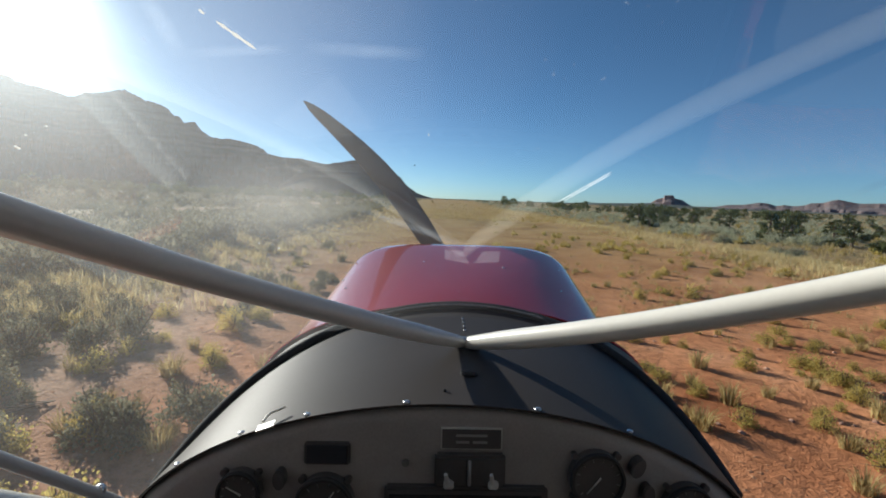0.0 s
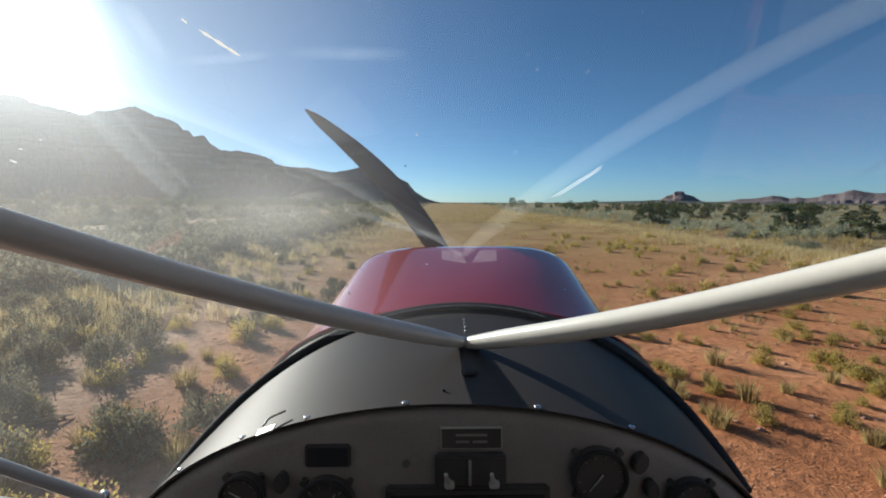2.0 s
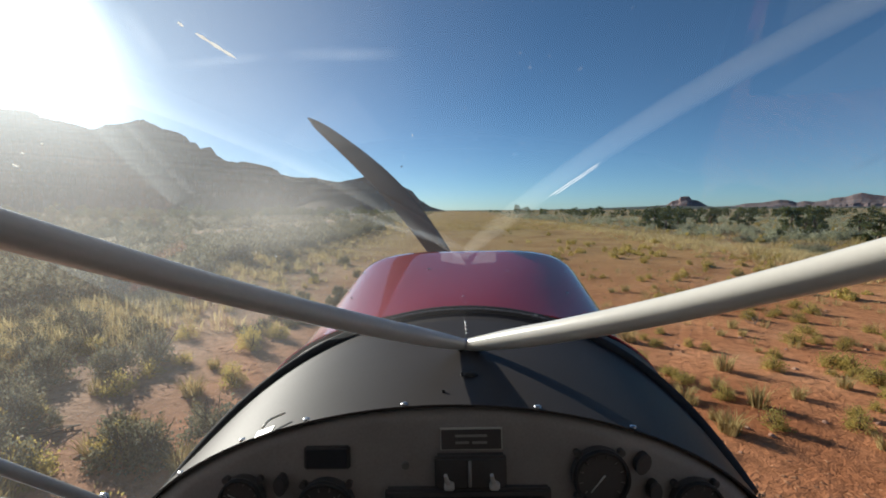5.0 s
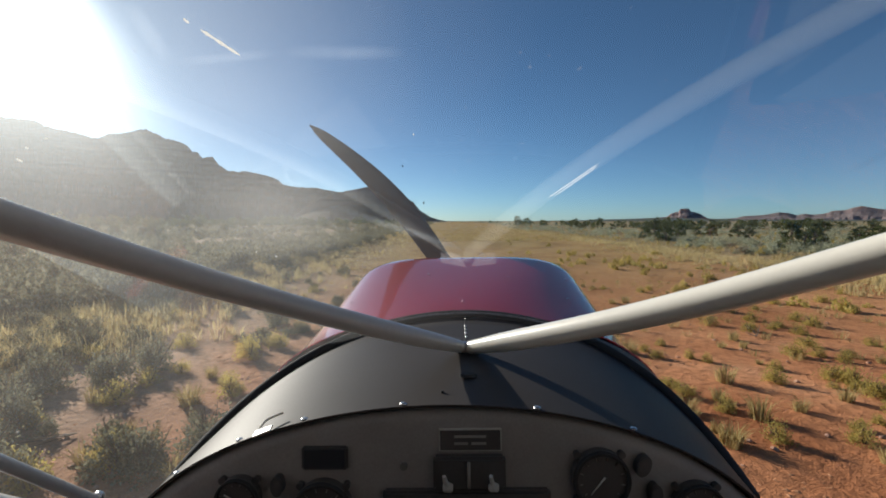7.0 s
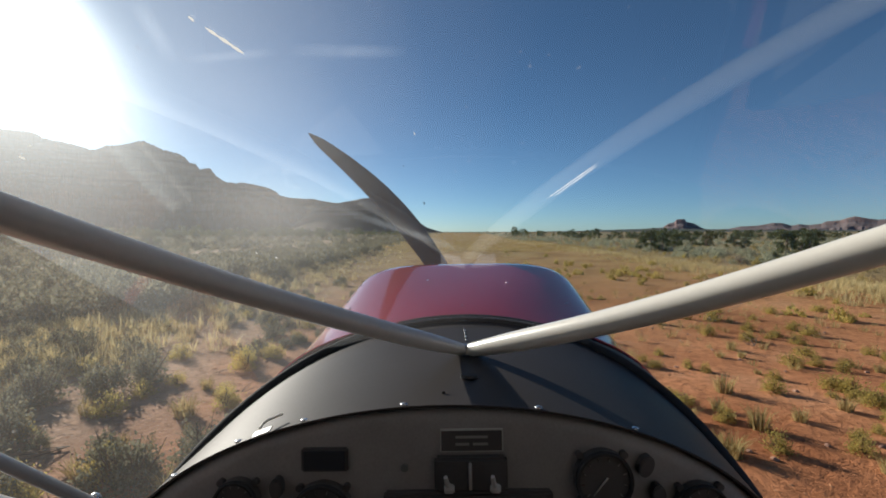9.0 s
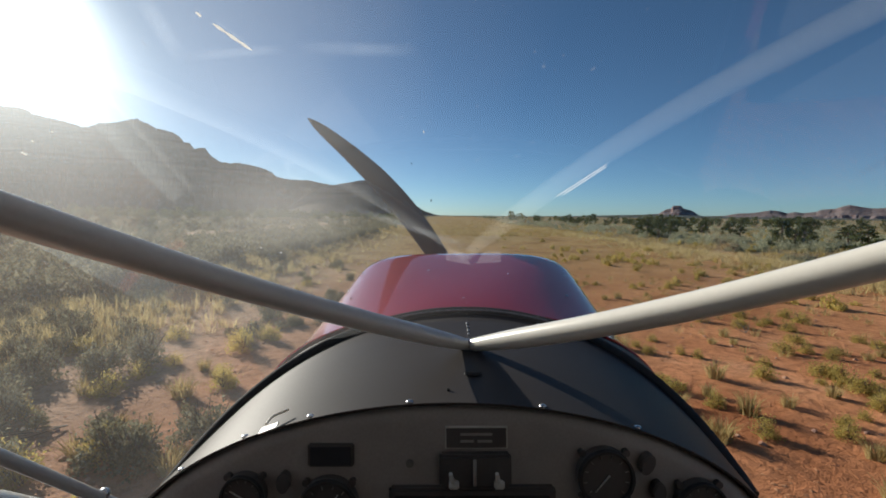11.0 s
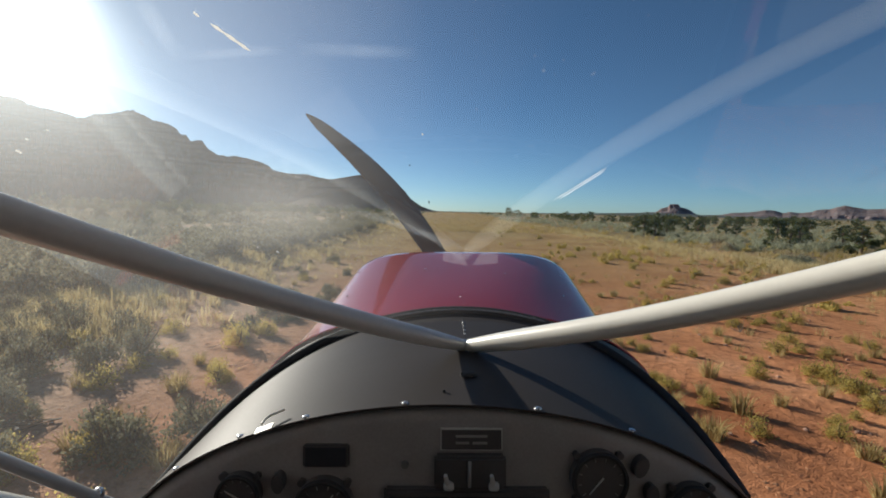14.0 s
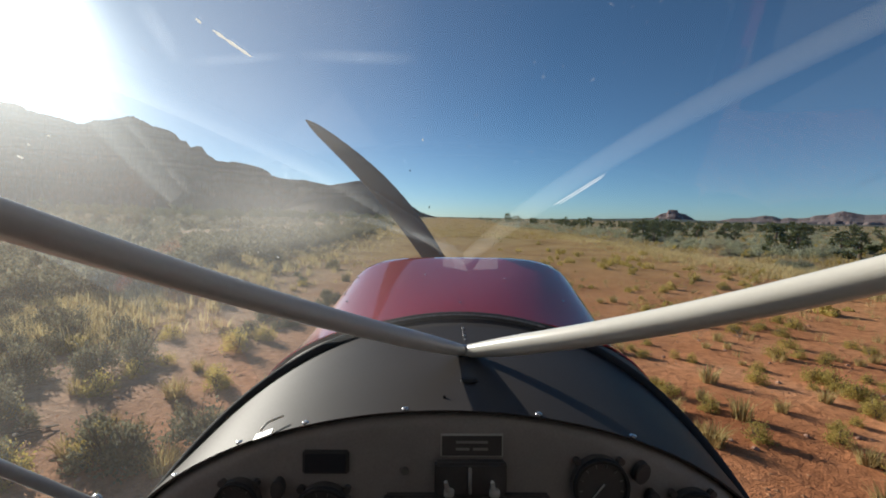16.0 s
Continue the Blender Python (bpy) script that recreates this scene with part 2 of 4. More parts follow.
STRAW = leaf_material("dry_grass_blades", (0.30, 0.215, 0.085), (0.62, 0.50, 0.24), 0.4)
JUNIPER = leaf_material("juniper_sprays", (0.070, 0.086, 0.042), (0.20, 0.215, 0.10), 0.45)
TWIG = material("grey_twig", (0.09, 0.065, 0.045), (0.20, 0.15, 0.11), 0.9, fine=90)
BARK = material("juniper_bark", (0.10, 0.07, 0.05), (0.24, 0.18, 0.13), 0.9, coarse=4, fine=40, bump=0.5, dist=0.03)
STONE = material("red_stone", (0.24, 0.12, 0.08), (0.46, 0.29, 0.20), 0.9, coarse=8, fine=50, bump=0.4, spread=0.3)
CRUST = material("dry_earth_crust", (0.36, 0.175, 0.09), (0.50, 0.265, 0.145), 0.95, coarse=0.8, fine=30, bump=0.4, dist=0.02, shine=0.1)
RED_PAINT = material("red_paint", (0.36, 0.012, 0.018), (0.42, 0.018, 0.024), 0.32, coarse=2, fine=200, bump=0.0, coat=1.0, gloss_var=0.02, shine=0.5)
RED_PAINT.node_tree.nodes["Principled BSDF"].inputs["Coat IOR"].default_value = 1.9     # thick lacquer
BLACK_PAINT = material("satin_black_paint", (0.041, 0.0355, 0.033), (0.050, 0.0435, 0.040), 0.50, coarse=5, fine=260, bump=0.0, gloss_var=0.03, shine=0.15)
PANEL_PAINT = material("grey_panel_paint", (0.255, 0.246, 0.238), (0.33, 0.317, 0.306), 0.5, coarse=12, fine=300, bump=0.05, dist=0.0006)
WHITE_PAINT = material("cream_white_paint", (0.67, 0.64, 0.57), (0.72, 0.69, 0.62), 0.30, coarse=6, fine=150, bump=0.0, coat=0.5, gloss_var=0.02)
RUBBER = material("black_rubber", (0.030, 0.030, 0.031), (0.052, 0.052, 0.052), 0.85, coarse=10, fine=200, bump=0.1, dist=0.001, shine=0.2)
INSTRUMENT = material("black_instrument_plastic", (0.068, 0.065, 0.065), (0.090, 0.086, 0.086), 0.45, coarse=20, fine=300, bump=0.03, dist=0.0005)
STEEL = material("bright_steel", (0.50, 0.50, 0.50), (0.70, 0.70, 0.70), 0.28, 1.0, coarse=20, fine=300, bump=0.02, dist=0.0004)
DARK_TUBE = material("dark_tube_paint", (0.10, 0.10, 0.105), (0.15, 0.15, 0.155), 0.26, coarse=8, fine=200, bump=0.02, dist=0.0005, coat=0.4)
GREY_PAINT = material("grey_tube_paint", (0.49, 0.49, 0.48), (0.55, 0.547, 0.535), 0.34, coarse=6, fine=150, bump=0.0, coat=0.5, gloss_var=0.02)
BLADE = material("dark_blade_paint", (0.020, 0.022, 0.029), (0.034, 0.037, 0.046), 0.5, coarse=6, fine=120, bump=0.03, dist=0.001)
PALE_MARK = material("pale_marking", (0.46, 0.46, 0.44), (0.60, 0.60, 0.57), 0.5, coarse=20, fine=300, bump=0.0)
CABIN_CLOTH = material("grey_cabin_lining", (0.12, 0.12, 0.12), (0.19, 0.185, 0.18), 0.85, coarse=6, fine=150, bump=0.15, dist=0.002)
WHITE_GLINT = leaf_material("white_glint", (0.62, 0.62, 0.60), (0.82, 0.82, 0.80), 0.5)
ACRYLIC = windshield_material("dusty_acrylic", 1.6)
SIDE_ACRYLIC = windshield_material("matt_dusty_acrylic", 0.15, 1.3)


def streak_material(name, strength, tint=(0.74, 0.82, 0.92)):
    """Glare painted as a pale streak on the pane: it thins out to its ends and edges."""
    m = bpy.data.materials.new(name)
    m.use_nodes = True
    nt = m.node_tree
    nt.nodes.remove(nt.nodes["Principled BSDF"])
    uv = nt.nodes.new("ShaderNodeUVMap").outputs[0]
    sep = nt.nodes.new("ShaderNodeSeparateXYZ")
    nt.links.new(uv, sep.inputs[0])
    f = strength
    for k in (0, 1):
        u = sep.outputs[k]
        hill = calc(nt, "MULTIPLY", calc(nt, "MULTIPLY", u, calc(nt, "SUBTRACT", 1.0, u)), 4.0)
        f = calc(nt, "MULTIPLY", f, calc(nt, "POWER", hill, 1.5) if k else hill)
    f = calc(nt, "MULTIPLY", f, ramp(nt, noise_tex(nt, 40.0, 4), [(0.3, (0.5,) * 3), (0.7, (1.0,) * 3)]))
    clear, dust = nt.nodes.new("ShaderNodeBsdfTransparent"), nt.nodes.new("ShaderNodeBsdfTranslucent")
    dust.inputs["Color"].default_value = (*tint, 1)
    mix = nt.nodes.new("ShaderNodeMixShader")
    nt.links.new(f, mix.inputs[0])
    nt.links.new(clear.outputs[0], mix.inputs[1])
    nt.links.new(dust.outputs[0], mix.inputs[2])
    nt.links.new(mix.outputs[0], nt.nodes["Material Output"].inputs["Surface"])
    return m


# faint pale film that imitates the brace joint's reflection in the pane
REFLECTION_PATCH = bpy.data.materials.new("joint_reflection")
REFLECTION_PATCH.use_nodes = True
nt_ = REFLECTION_PATCH.node_tree
nt_.nodes.remove(nt_.nodes["Principled BSDF"])
patch_mix, patch_clear, patch_film = (nt_.nodes.new("Shader" + k) for k in ("NodeMixShader", "NodeBsdfTransparent", "NodeBsdfTranslucent"))
patch_film.inputs["Color"].default_value = (0.80, 0.76, 0.80, 1)
nt_.links.new(ramp(nt_, noise_tex(nt_, 120.0, 3), [(0.3, (0.06,) * 3), (0.7, (0.11,) * 3)]), patch_mix.inputs[0])
nt_.links.new(patch_clear.outputs[0], patch_mix.inputs[1])
nt_.links.new(patch_film.outputs[0], patch_mix.inputs[2])
nt_.links.new(patch_mix.outputs[0], nt_.nodes["Material Output"].inputs["Surface"])
GLARE_STREAK = streak_material("glare_streak", 0.085)
SUN_GLINT = streak_material("glint_streak", 5.0, (0.95, 0.95, 0.95))


# ---- building helpers ----
def mesh_of(name, verts, faces, mats, smooth=False):
    me = bpy.data.meshes.new(name)
    me.from_pydata(verts, [], faces)
    for m in mats:
        me.materials.append(m)
    if smooth:
        me.polygons.foreach_set("use_smooth", [True] * len(me.polygons))
    me.update()
    return me


def part(name, bm, mat, parent, label="", smooth=True):
    """One bmesh as one mesh object under a thing or a part."""
    me = bpy.data.meshes.new(name)
    bm.to_mesh(me)
    bm.free()
    me.materials.append(mat)
    if smooth:
        me.polygons.foreach_set("use_smooth", [True] * len(me.polygons))
    ob = new(name, me)
    ob.parent = parent
    if label:
        tagged(ob, label)
    return ob


# ---- ground and distance ----
def ground_height(x, y):
    """Gentle swells, with low banks along both edges of the strip."""
    x, y = np.asarray(x, float), np.asarray(y, float)
    r = np.hypot(x, y)
    far = np.clip((r - 6) / 30, 0, 1)
    z = far * (0.10 * np.sin(x * 0.11 + 1.3) * np.cos(y * 0.09) + 0.05 * np.sin(x * 0.31 + y * 0.23))
    z += 0.35 * np.exp(-((x + 8.5) / 2.2) ** 2) * np.clip((y - 6) / 14, 0, 1) * np.clip(1 - y / 260, 0, 1)
    z += 0.22 * np.exp(-((x - 15.0) / 2.0) ** 2) * np.clip((y - 6) / 14, 0, 1) * np.clip(1 - y / 260, 0, 1)
    z += 1.9 * np.exp(-((y - 230) / 75) ** 2) * np.exp(-((x - 8) / 28) ** 2)      # the strip runs over a low crest
    z += 0.015 * np.sin(x * 2.3 + 0.7 * np.sin(y * 1.7)) * np.sin(y * 2.9 + 1.1) * np.clip((r - 2.2) / 2, 0, 1)
    return z * np.clip(1 - r / 1500, 0, 1)


def build_ground():
    n_a, n_r = 480, 150
    ang = np.linspace(0, 2 * np.pi, n_a, endpoint=False)
    rad = 0.6 * (4900 / 0.6) ** np.linspace(0, 1, n_r)
    x, y = np.outer(rad, np.sin(ang)), np.outer(rad, np.cos(ang))
    v = np.stack([x, y, ground_height(x, y)], -1).reshape(-1, 3)
    v = np.vstack([v, [[0, 0, float(ground_height(0, 0))]]])
    i = np.arange(n_a)
    j = (i + 1) % n_a
    faces = [(n_a * n_r, int(b_), int(a_)) for a_, b_ in zip(i, j)]
    for k in range(n_r - 1):
        o = k * n_a
        faces += [(int(o + a_), int(o + b_), int(o + n_a + b_), int(o + n_a + a_)) for a_, b_ in zip(i, j)]
    ob = new("ground", mesh_of("ground", v.tolist(), faces, [SOIL], True))
    tagged(ob, "red sandy earth of a dirt airstrip with dry grass and scrub", "ground", kind="structure")


def build_relief(name, crest, dist, depth, n_a, n_r, rock, cliffs, seed, label, cut=0.16, talus_curve=1.9):
    """A range as a height field. crest: (degrees to the right of ahead, rise over the eye's level as a tangent)."""
    az = np.linspace(crest[0][0], crest[-1][0], n_a)
    rise = np.interp(az, [c[0] for c in crest], [c[1] for c in crest])
    s = np.linspace(0, 1.5, n_r)
    verts = []
    for i_, a_ in enumerate(az):
        ar = radians(a_)
        top = max(rise[i_] * dist + EYE, -6) * 1.01
        rough = 0.008 * top * noise.fractal(Vector((a_ * 2.1, seed, 0)), 0.95, 2.2, 6)
        rough += 0.012 * top * max(noise.fractal(Vector((a_ * 3.1, seed + 9, 0)), 0.45, 2.1, 4), -0.3)
        for t_ in s:
            r = dist - depth + depth * t_
            gully = noise.fractal(Vector((a_ * dist / 9000.0 * 2.2, t_ * 2.0, seed + 3.1)), 0.8, 2.1, 6)
            u = t_ + cut * gully * (1 - t_) * min(1, t_ * 3) if t_ < 1 else t_
            u = min(max(u, 0), 1.5)
            talus = 0.62 * u ** talus_curve
            h = talus
            for lo, hi, w in cliffs:
                f = min(max((u - lo) / (hi - lo), 0), 1)
                h += w * f * f * (3 - 2 * f)
            h = min(h, 1.0) if u < 1 else 1.0 - 0.9 * (u - 1)
            h += 0.012 * gully * min(1, u * 4)
            x, y = r * math.sin(ar), r * math.cos(ar)
            verts.append((x, y, max(top + rough, 0) * h - 1.5 - (8 if t_ == 0 or t_ == s[-1] else 0)))
    faces = [(i_ * n_r + k, (i_ + 1) * n_r + k, (i_ + 1) * n_r + k + 1, i_ * n_r + k + 1) for i_ in range(n_a - 1) for k in range(n_r - 1)]
    ob = new(name, mesh_of(name, verts, faces, [rock], False))
    tagged(ob, label, "mountain", kind="structure")


build_ground()
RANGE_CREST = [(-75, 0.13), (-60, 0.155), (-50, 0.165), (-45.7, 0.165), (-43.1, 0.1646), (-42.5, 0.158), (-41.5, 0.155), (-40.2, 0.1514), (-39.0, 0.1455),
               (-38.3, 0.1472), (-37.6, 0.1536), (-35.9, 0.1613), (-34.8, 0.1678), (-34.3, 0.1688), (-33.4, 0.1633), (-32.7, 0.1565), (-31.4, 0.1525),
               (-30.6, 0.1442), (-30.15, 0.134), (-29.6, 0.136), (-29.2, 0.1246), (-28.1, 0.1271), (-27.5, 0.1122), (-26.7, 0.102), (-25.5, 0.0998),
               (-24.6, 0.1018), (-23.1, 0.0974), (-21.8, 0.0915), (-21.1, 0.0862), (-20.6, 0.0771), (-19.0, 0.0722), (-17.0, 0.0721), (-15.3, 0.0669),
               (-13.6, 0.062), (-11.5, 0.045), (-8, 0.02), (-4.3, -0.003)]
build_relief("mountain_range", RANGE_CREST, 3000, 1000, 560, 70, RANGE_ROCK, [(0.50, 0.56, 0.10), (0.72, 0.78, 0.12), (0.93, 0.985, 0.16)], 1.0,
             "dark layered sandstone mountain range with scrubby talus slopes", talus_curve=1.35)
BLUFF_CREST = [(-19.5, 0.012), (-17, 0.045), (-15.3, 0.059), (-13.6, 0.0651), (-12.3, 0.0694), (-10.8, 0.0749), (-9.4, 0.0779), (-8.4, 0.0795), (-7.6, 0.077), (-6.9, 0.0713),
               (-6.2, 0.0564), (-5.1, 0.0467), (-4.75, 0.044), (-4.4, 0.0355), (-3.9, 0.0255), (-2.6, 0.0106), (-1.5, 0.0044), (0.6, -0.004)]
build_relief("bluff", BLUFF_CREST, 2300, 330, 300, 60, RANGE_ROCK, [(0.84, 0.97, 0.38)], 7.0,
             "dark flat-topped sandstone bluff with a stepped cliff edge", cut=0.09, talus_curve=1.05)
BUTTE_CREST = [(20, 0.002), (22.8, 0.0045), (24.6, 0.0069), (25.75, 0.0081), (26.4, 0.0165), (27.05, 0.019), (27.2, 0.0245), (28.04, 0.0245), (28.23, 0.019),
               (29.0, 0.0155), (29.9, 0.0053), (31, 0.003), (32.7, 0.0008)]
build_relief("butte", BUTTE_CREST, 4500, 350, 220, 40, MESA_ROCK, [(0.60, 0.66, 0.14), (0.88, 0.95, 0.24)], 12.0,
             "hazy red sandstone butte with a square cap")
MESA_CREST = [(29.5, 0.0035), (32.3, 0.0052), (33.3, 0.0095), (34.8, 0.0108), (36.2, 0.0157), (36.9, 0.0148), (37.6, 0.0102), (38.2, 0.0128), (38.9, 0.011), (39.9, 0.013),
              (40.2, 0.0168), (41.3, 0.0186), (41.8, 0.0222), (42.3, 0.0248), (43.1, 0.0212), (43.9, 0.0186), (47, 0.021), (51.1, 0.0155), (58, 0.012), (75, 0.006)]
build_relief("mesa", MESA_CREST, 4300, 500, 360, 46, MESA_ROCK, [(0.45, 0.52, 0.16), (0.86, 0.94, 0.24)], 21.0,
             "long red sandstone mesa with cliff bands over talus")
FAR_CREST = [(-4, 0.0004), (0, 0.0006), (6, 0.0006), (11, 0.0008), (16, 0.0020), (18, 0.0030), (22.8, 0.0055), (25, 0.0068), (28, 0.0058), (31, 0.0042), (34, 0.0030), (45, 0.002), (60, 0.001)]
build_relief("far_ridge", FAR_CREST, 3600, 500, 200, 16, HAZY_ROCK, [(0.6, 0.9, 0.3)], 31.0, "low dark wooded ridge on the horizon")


# ---- plants ----
rng = np.random.default_rng(5)


def leaf_cloud(n, clumps, spread, height, leaf, upward, seed, single=False, loose=0.20):
    """n small pointed leaves in uneven clumps: vertices and triangles."""
    g = np.random.default_rng(seed)
    c = g.normal(size=(clumps, 3))
    c /= np.linalg.norm(c, axis=1)[:, None]
    c[:, 2] = np.abs(c[:, 2])
    c *= np.array([spread, spread, height]) * g.uniform(0.45, 0.85, (clumps, 1))
    which = g.integers(0, clumps, n)
    off = g.normal(size=(n, 3)) * np.array([spread, spread, height]) * loose
    p = c[which] + off
    p[:, 2] = np.abs(p[:, 2]) + 0.02 * height
    axis = g.normal(size=(n, 3)) * (1 - upward) + np.array([0, 0, 1]) * upward + 0.6 * p / (np.linalg.norm(p, axis=1)[:, None] + 1e-6)
    axis /= np.linalg.norm(axis, axis=1)[:, None]
    side = np.cross(axis, g.normal(size=(n, 3)))
    side /= np.linalg.norm(side, axis=1)[:, None] + 1e-9
    ln = leaf * g.uniform(0.6, 1.4, (n, 1))
    w = ln * 0.34
    if single:                                     # far plants: one triangle a leaf
        v = np.stack([p - axis * ln * 0.4 + side * w, p + axis * ln * 0.6, p - axis * ln * 0.4 - side * w], 1).reshape(-1, 3)
        return v, np.arange(n * 3).reshape(-1, 3)
    bend = np.cross(axis, side) * ln * 0.15
    v = np.stack([p - axis * ln * 0.5, p + side * w + bend, p + axis * ln * 0.5, p - side * w + bend], 1).reshape(-1, 3)
    b_ = np.arange(n) * 4
    f = np.concatenate([np.stack([b_, b_ + 1, b_ + 2], 1), np.stack([b_, b_ + 2, b_ + 3], 1)])
    return v, f


def blade_tuft(n, spread, height, seed):
    """n thin grass blades that lean outwards."""
    g = np.random.default_rng(seed)
    a_ = g.uniform(0, 2 * np.pi, n)
    r = spread * np.sqrt(g.uniform(0, 1, n)) * 0.5
    root = np.stack([r * np.cos(a_), r * np.sin(a_), np.zeros(n)], 1)
    lean = np.stack([np.cos(a_ + g.normal(0, 0.5, n)), np.sin(a_ + g.normal(0, 0.5, n)), np.zeros(n)], 1)
    h = height * g.uniform(0.45, 1.1, (n, 1))
    k = g.uniform(0.1, 0.8, (n, 1))
    mid = root + lean * h * k * 0.35 + np.array([0, 0, 1]) * h * 0.6
    tip = root + lean * h * k + np.array([0, 0, 1]) * h
    wd = np.stack([-np.sin(a_), np.cos(a_), np.zeros(n)], 1) * height * 0.022
    v = np.stack([root - wd, root + wd, mid + wd * 0.8, mid - wd * 0.8, tip], 1).reshape(-1, 3)
    b_ = np.arange(n) * 5
    f = np.concatenate([np.stack([b_, b_ + 1, b_ + 2], 1), np.stack([b_, b_ + 2, b_ + 3], 1), np.stack([b_ + 3, b_ + 2, b_ + 4], 1)])
    return v, f


def twig_mesh(name, n, spread, height, seed, mat):
    """Bare forked stems from one root."""
    g = np.random.default_rng(seed)
    v, f = [], []

    def stem(p, q, r0, r1):
        o = len(v)
        d = (Vector(q) - Vector(p)).normalized()
        s_ = d.orthogonal().normalized()
        t_ = d.cross(s_)
        for c_, r_ in ((p, r0), (q, r1)):
            for k in range(4):
                an = k * math.pi / 2
                v.append(tuple(Vector(c_) + (s_ * math.cos(an) + t_ * math.sin(an)) * r_))
        f.extend((o + k, o + (k + 1) % 4, o + 4 + (k + 1) % 4, o + 4 + k) for k in range(4))

    for _ in range(n):
        an, k = g.uniform(0, 6.28), g.uniform(0.2, 0.9)
        m_ = (math.cos(an) * spread * k * 0.45, math.sin(an) * spread * k * 0.45, height * g.uniform(0.3, 0.5))
        stem((0, 0, -0.02), m_, height * 0.03, height * 0.018)
        for _ in range(2):
            stem(m_, (m_[0] * 1.7 + g.normal(0, spread * 0.15), m_[1] * 1.7 + g.normal(0, spread * 0.15), height * g.uniform(0.65, 1.0)), height * 0.016, height * 0.006)
    return mesh_of(name, v, f, [mat])


def cloud_mesh(name, vf, mat):
    return mesh_of(name, vf[0].tolist(), vf[1].tolist(), [mat])


def scatter_stuff(name, kinds, places, mat, label, category):
    """Many plants joined into one mesh. places: rows of x, y, scale, turn."""
    vs, fs, o = [], [], 0
    g = np.random.default_rng(len(places))
    pick = g.integers(0, len(kinds), len(places))
    z = ground_height(places[:, 0], places[:, 1]) - 0.01
    for k, (v, f) in enumerate(kinds):
        rows = places[pick == k]
        zz = z[pick == k]
        if not len(rows):
            continue
        c, s = np.cos(rows[:, 3])[:, None], np.sin(rows[:, 3])[:, None]
        sc = rows[:, 2][:, None]
        x = (v[None, :, 0] * c - v[None, :, 1] * s) * sc + rows[:, 0][:, None]
        y = (v[None, :, 0] * s + v[None, :, 1] * c) * sc + rows[:, 1][:, None]
        w = v[None, :, 2] * sc * g.uniform(0.8, 1.2, (len(rows), 1)) + zz[:, None]
        vs.append(np.stack([x, y, w], -1).reshape(-1, 3))
        fs.append((f[None] + (np.arange(len(rows)) * len(v))[:, None, None]).reshape(-1, 3) + o)
        o += len(rows) * len(v)
    v, f = np.concatenate(vs).astype(np.float32), np.concatenate(fs).astype(np.int32)
    me = bpy.data.meshes.new(name)
    me.vertices.add(len(v))
    me.vertices.foreach_set("co", v.ravel())
    me.loops.add(f.size)
    me.loops.foreach_set("vertex_index", f.ravel())
    me.polygons.add(len(f))
    me.polygons.foreach_set("loop_start", np.arange(0, f.size, 3, dtype=np.int32))
    me.materials.append(mat)
    me.update(calc_edges=True)
    tagged(new(name, me), label, category, kind="stuff")


def spread_over(n, r0, r1, a0, a1, s0, s1, keep):
    """Random places between two distances and two bearings, thinned by keep(x, y)."""
    r = r0 * (r1 / r0) ** rng.uniform(0, 1, n)
    a_ = np.radians(rng.uniform(a0, a1, n))
    x, y = r * np.sin(a_), r * np.cos(a_)
    ok = keep(x, y) > rng.uniform(0, 1, n)
    m = int(ok.sum())
    return np.stack([x[ok], y[ok], rng.uniform(s0, s1, m), rng.uniform(0, 6.28, m)], 1)


def patchy(x, y, size, seed):
    return 0.5 + 0.5 * np.sin(x / size + 2.1 * np.sin(y / size * 0.7 + seed) + seed) * np.sin(y / size * 1.3 + seed * 2)


def shrub(kind, leaves, twigs, label, category, group):
    """One shrub with stems and foliage, at the origin."""
    ob = new(kind)
    for nm, me in (("stem", twigs), ("foliage", leaves)):
        o = new(nm, me)
        o.parent = ob
    return tagged(ob, label, category, group)


def plant_out(masters, places):
    """Puts copies of the masters at the places; the masters take the first of them."""
    for i_, (x, y, s, a_) in enumerate(places):
        m = pose(x, y, float(ground_height(x, y)) - 0.01, 0, 0, math.degrees(a_)) @ Matrix.Diagonal((s, s, s * (0.85 + 0.3 * ((i_ * 37) % 10) / 10), 1))
        k = i_ % len(masters)
        if i_ < len(masters):
            masters[k].matrix_basis = m
        else:
            c = copy_thing(masters[k], Matrix())
            c.matrix_basis = m


SAGE_HI = [cloud_mesh("sage_foliage", leaf_cloud(1180, 16, 0.44, 0.60, 0.051, 0.35, 20 + k, loose=0.145), SAGE) for k in range(4)]
PALE_HI = [cloud_mesh("pale_sage_foliage", leaf_cloud(800, 18, 0.46, 0.5, 0.049, 0.3, 30 + k), PALE_SAGE) for k in range(4)]
SAGE_TW = [twig_mesh("sage_stems", 9, 0.42, 0.6, 40 + k, TWIG) for k in range(4)]
RAB_HI = [cloud_mesh("rabbitbrush_foliage", leaf_cloud(920, 18, 0.40, 0.55, 0.048, 0.7, 60 + k), RABBIT) for k in range(4)]
RAB_TW = [twig_mesh("rabbitbrush_stems", 9, 0.38, 0.5, 80 + k, TWIG) for k in range(4)]
GRASS_HI = [cloud_mesh("grass_blades", blade_tuft(120, 0.28, 0.34, 100 + k), STRAW) for k in range(4)]

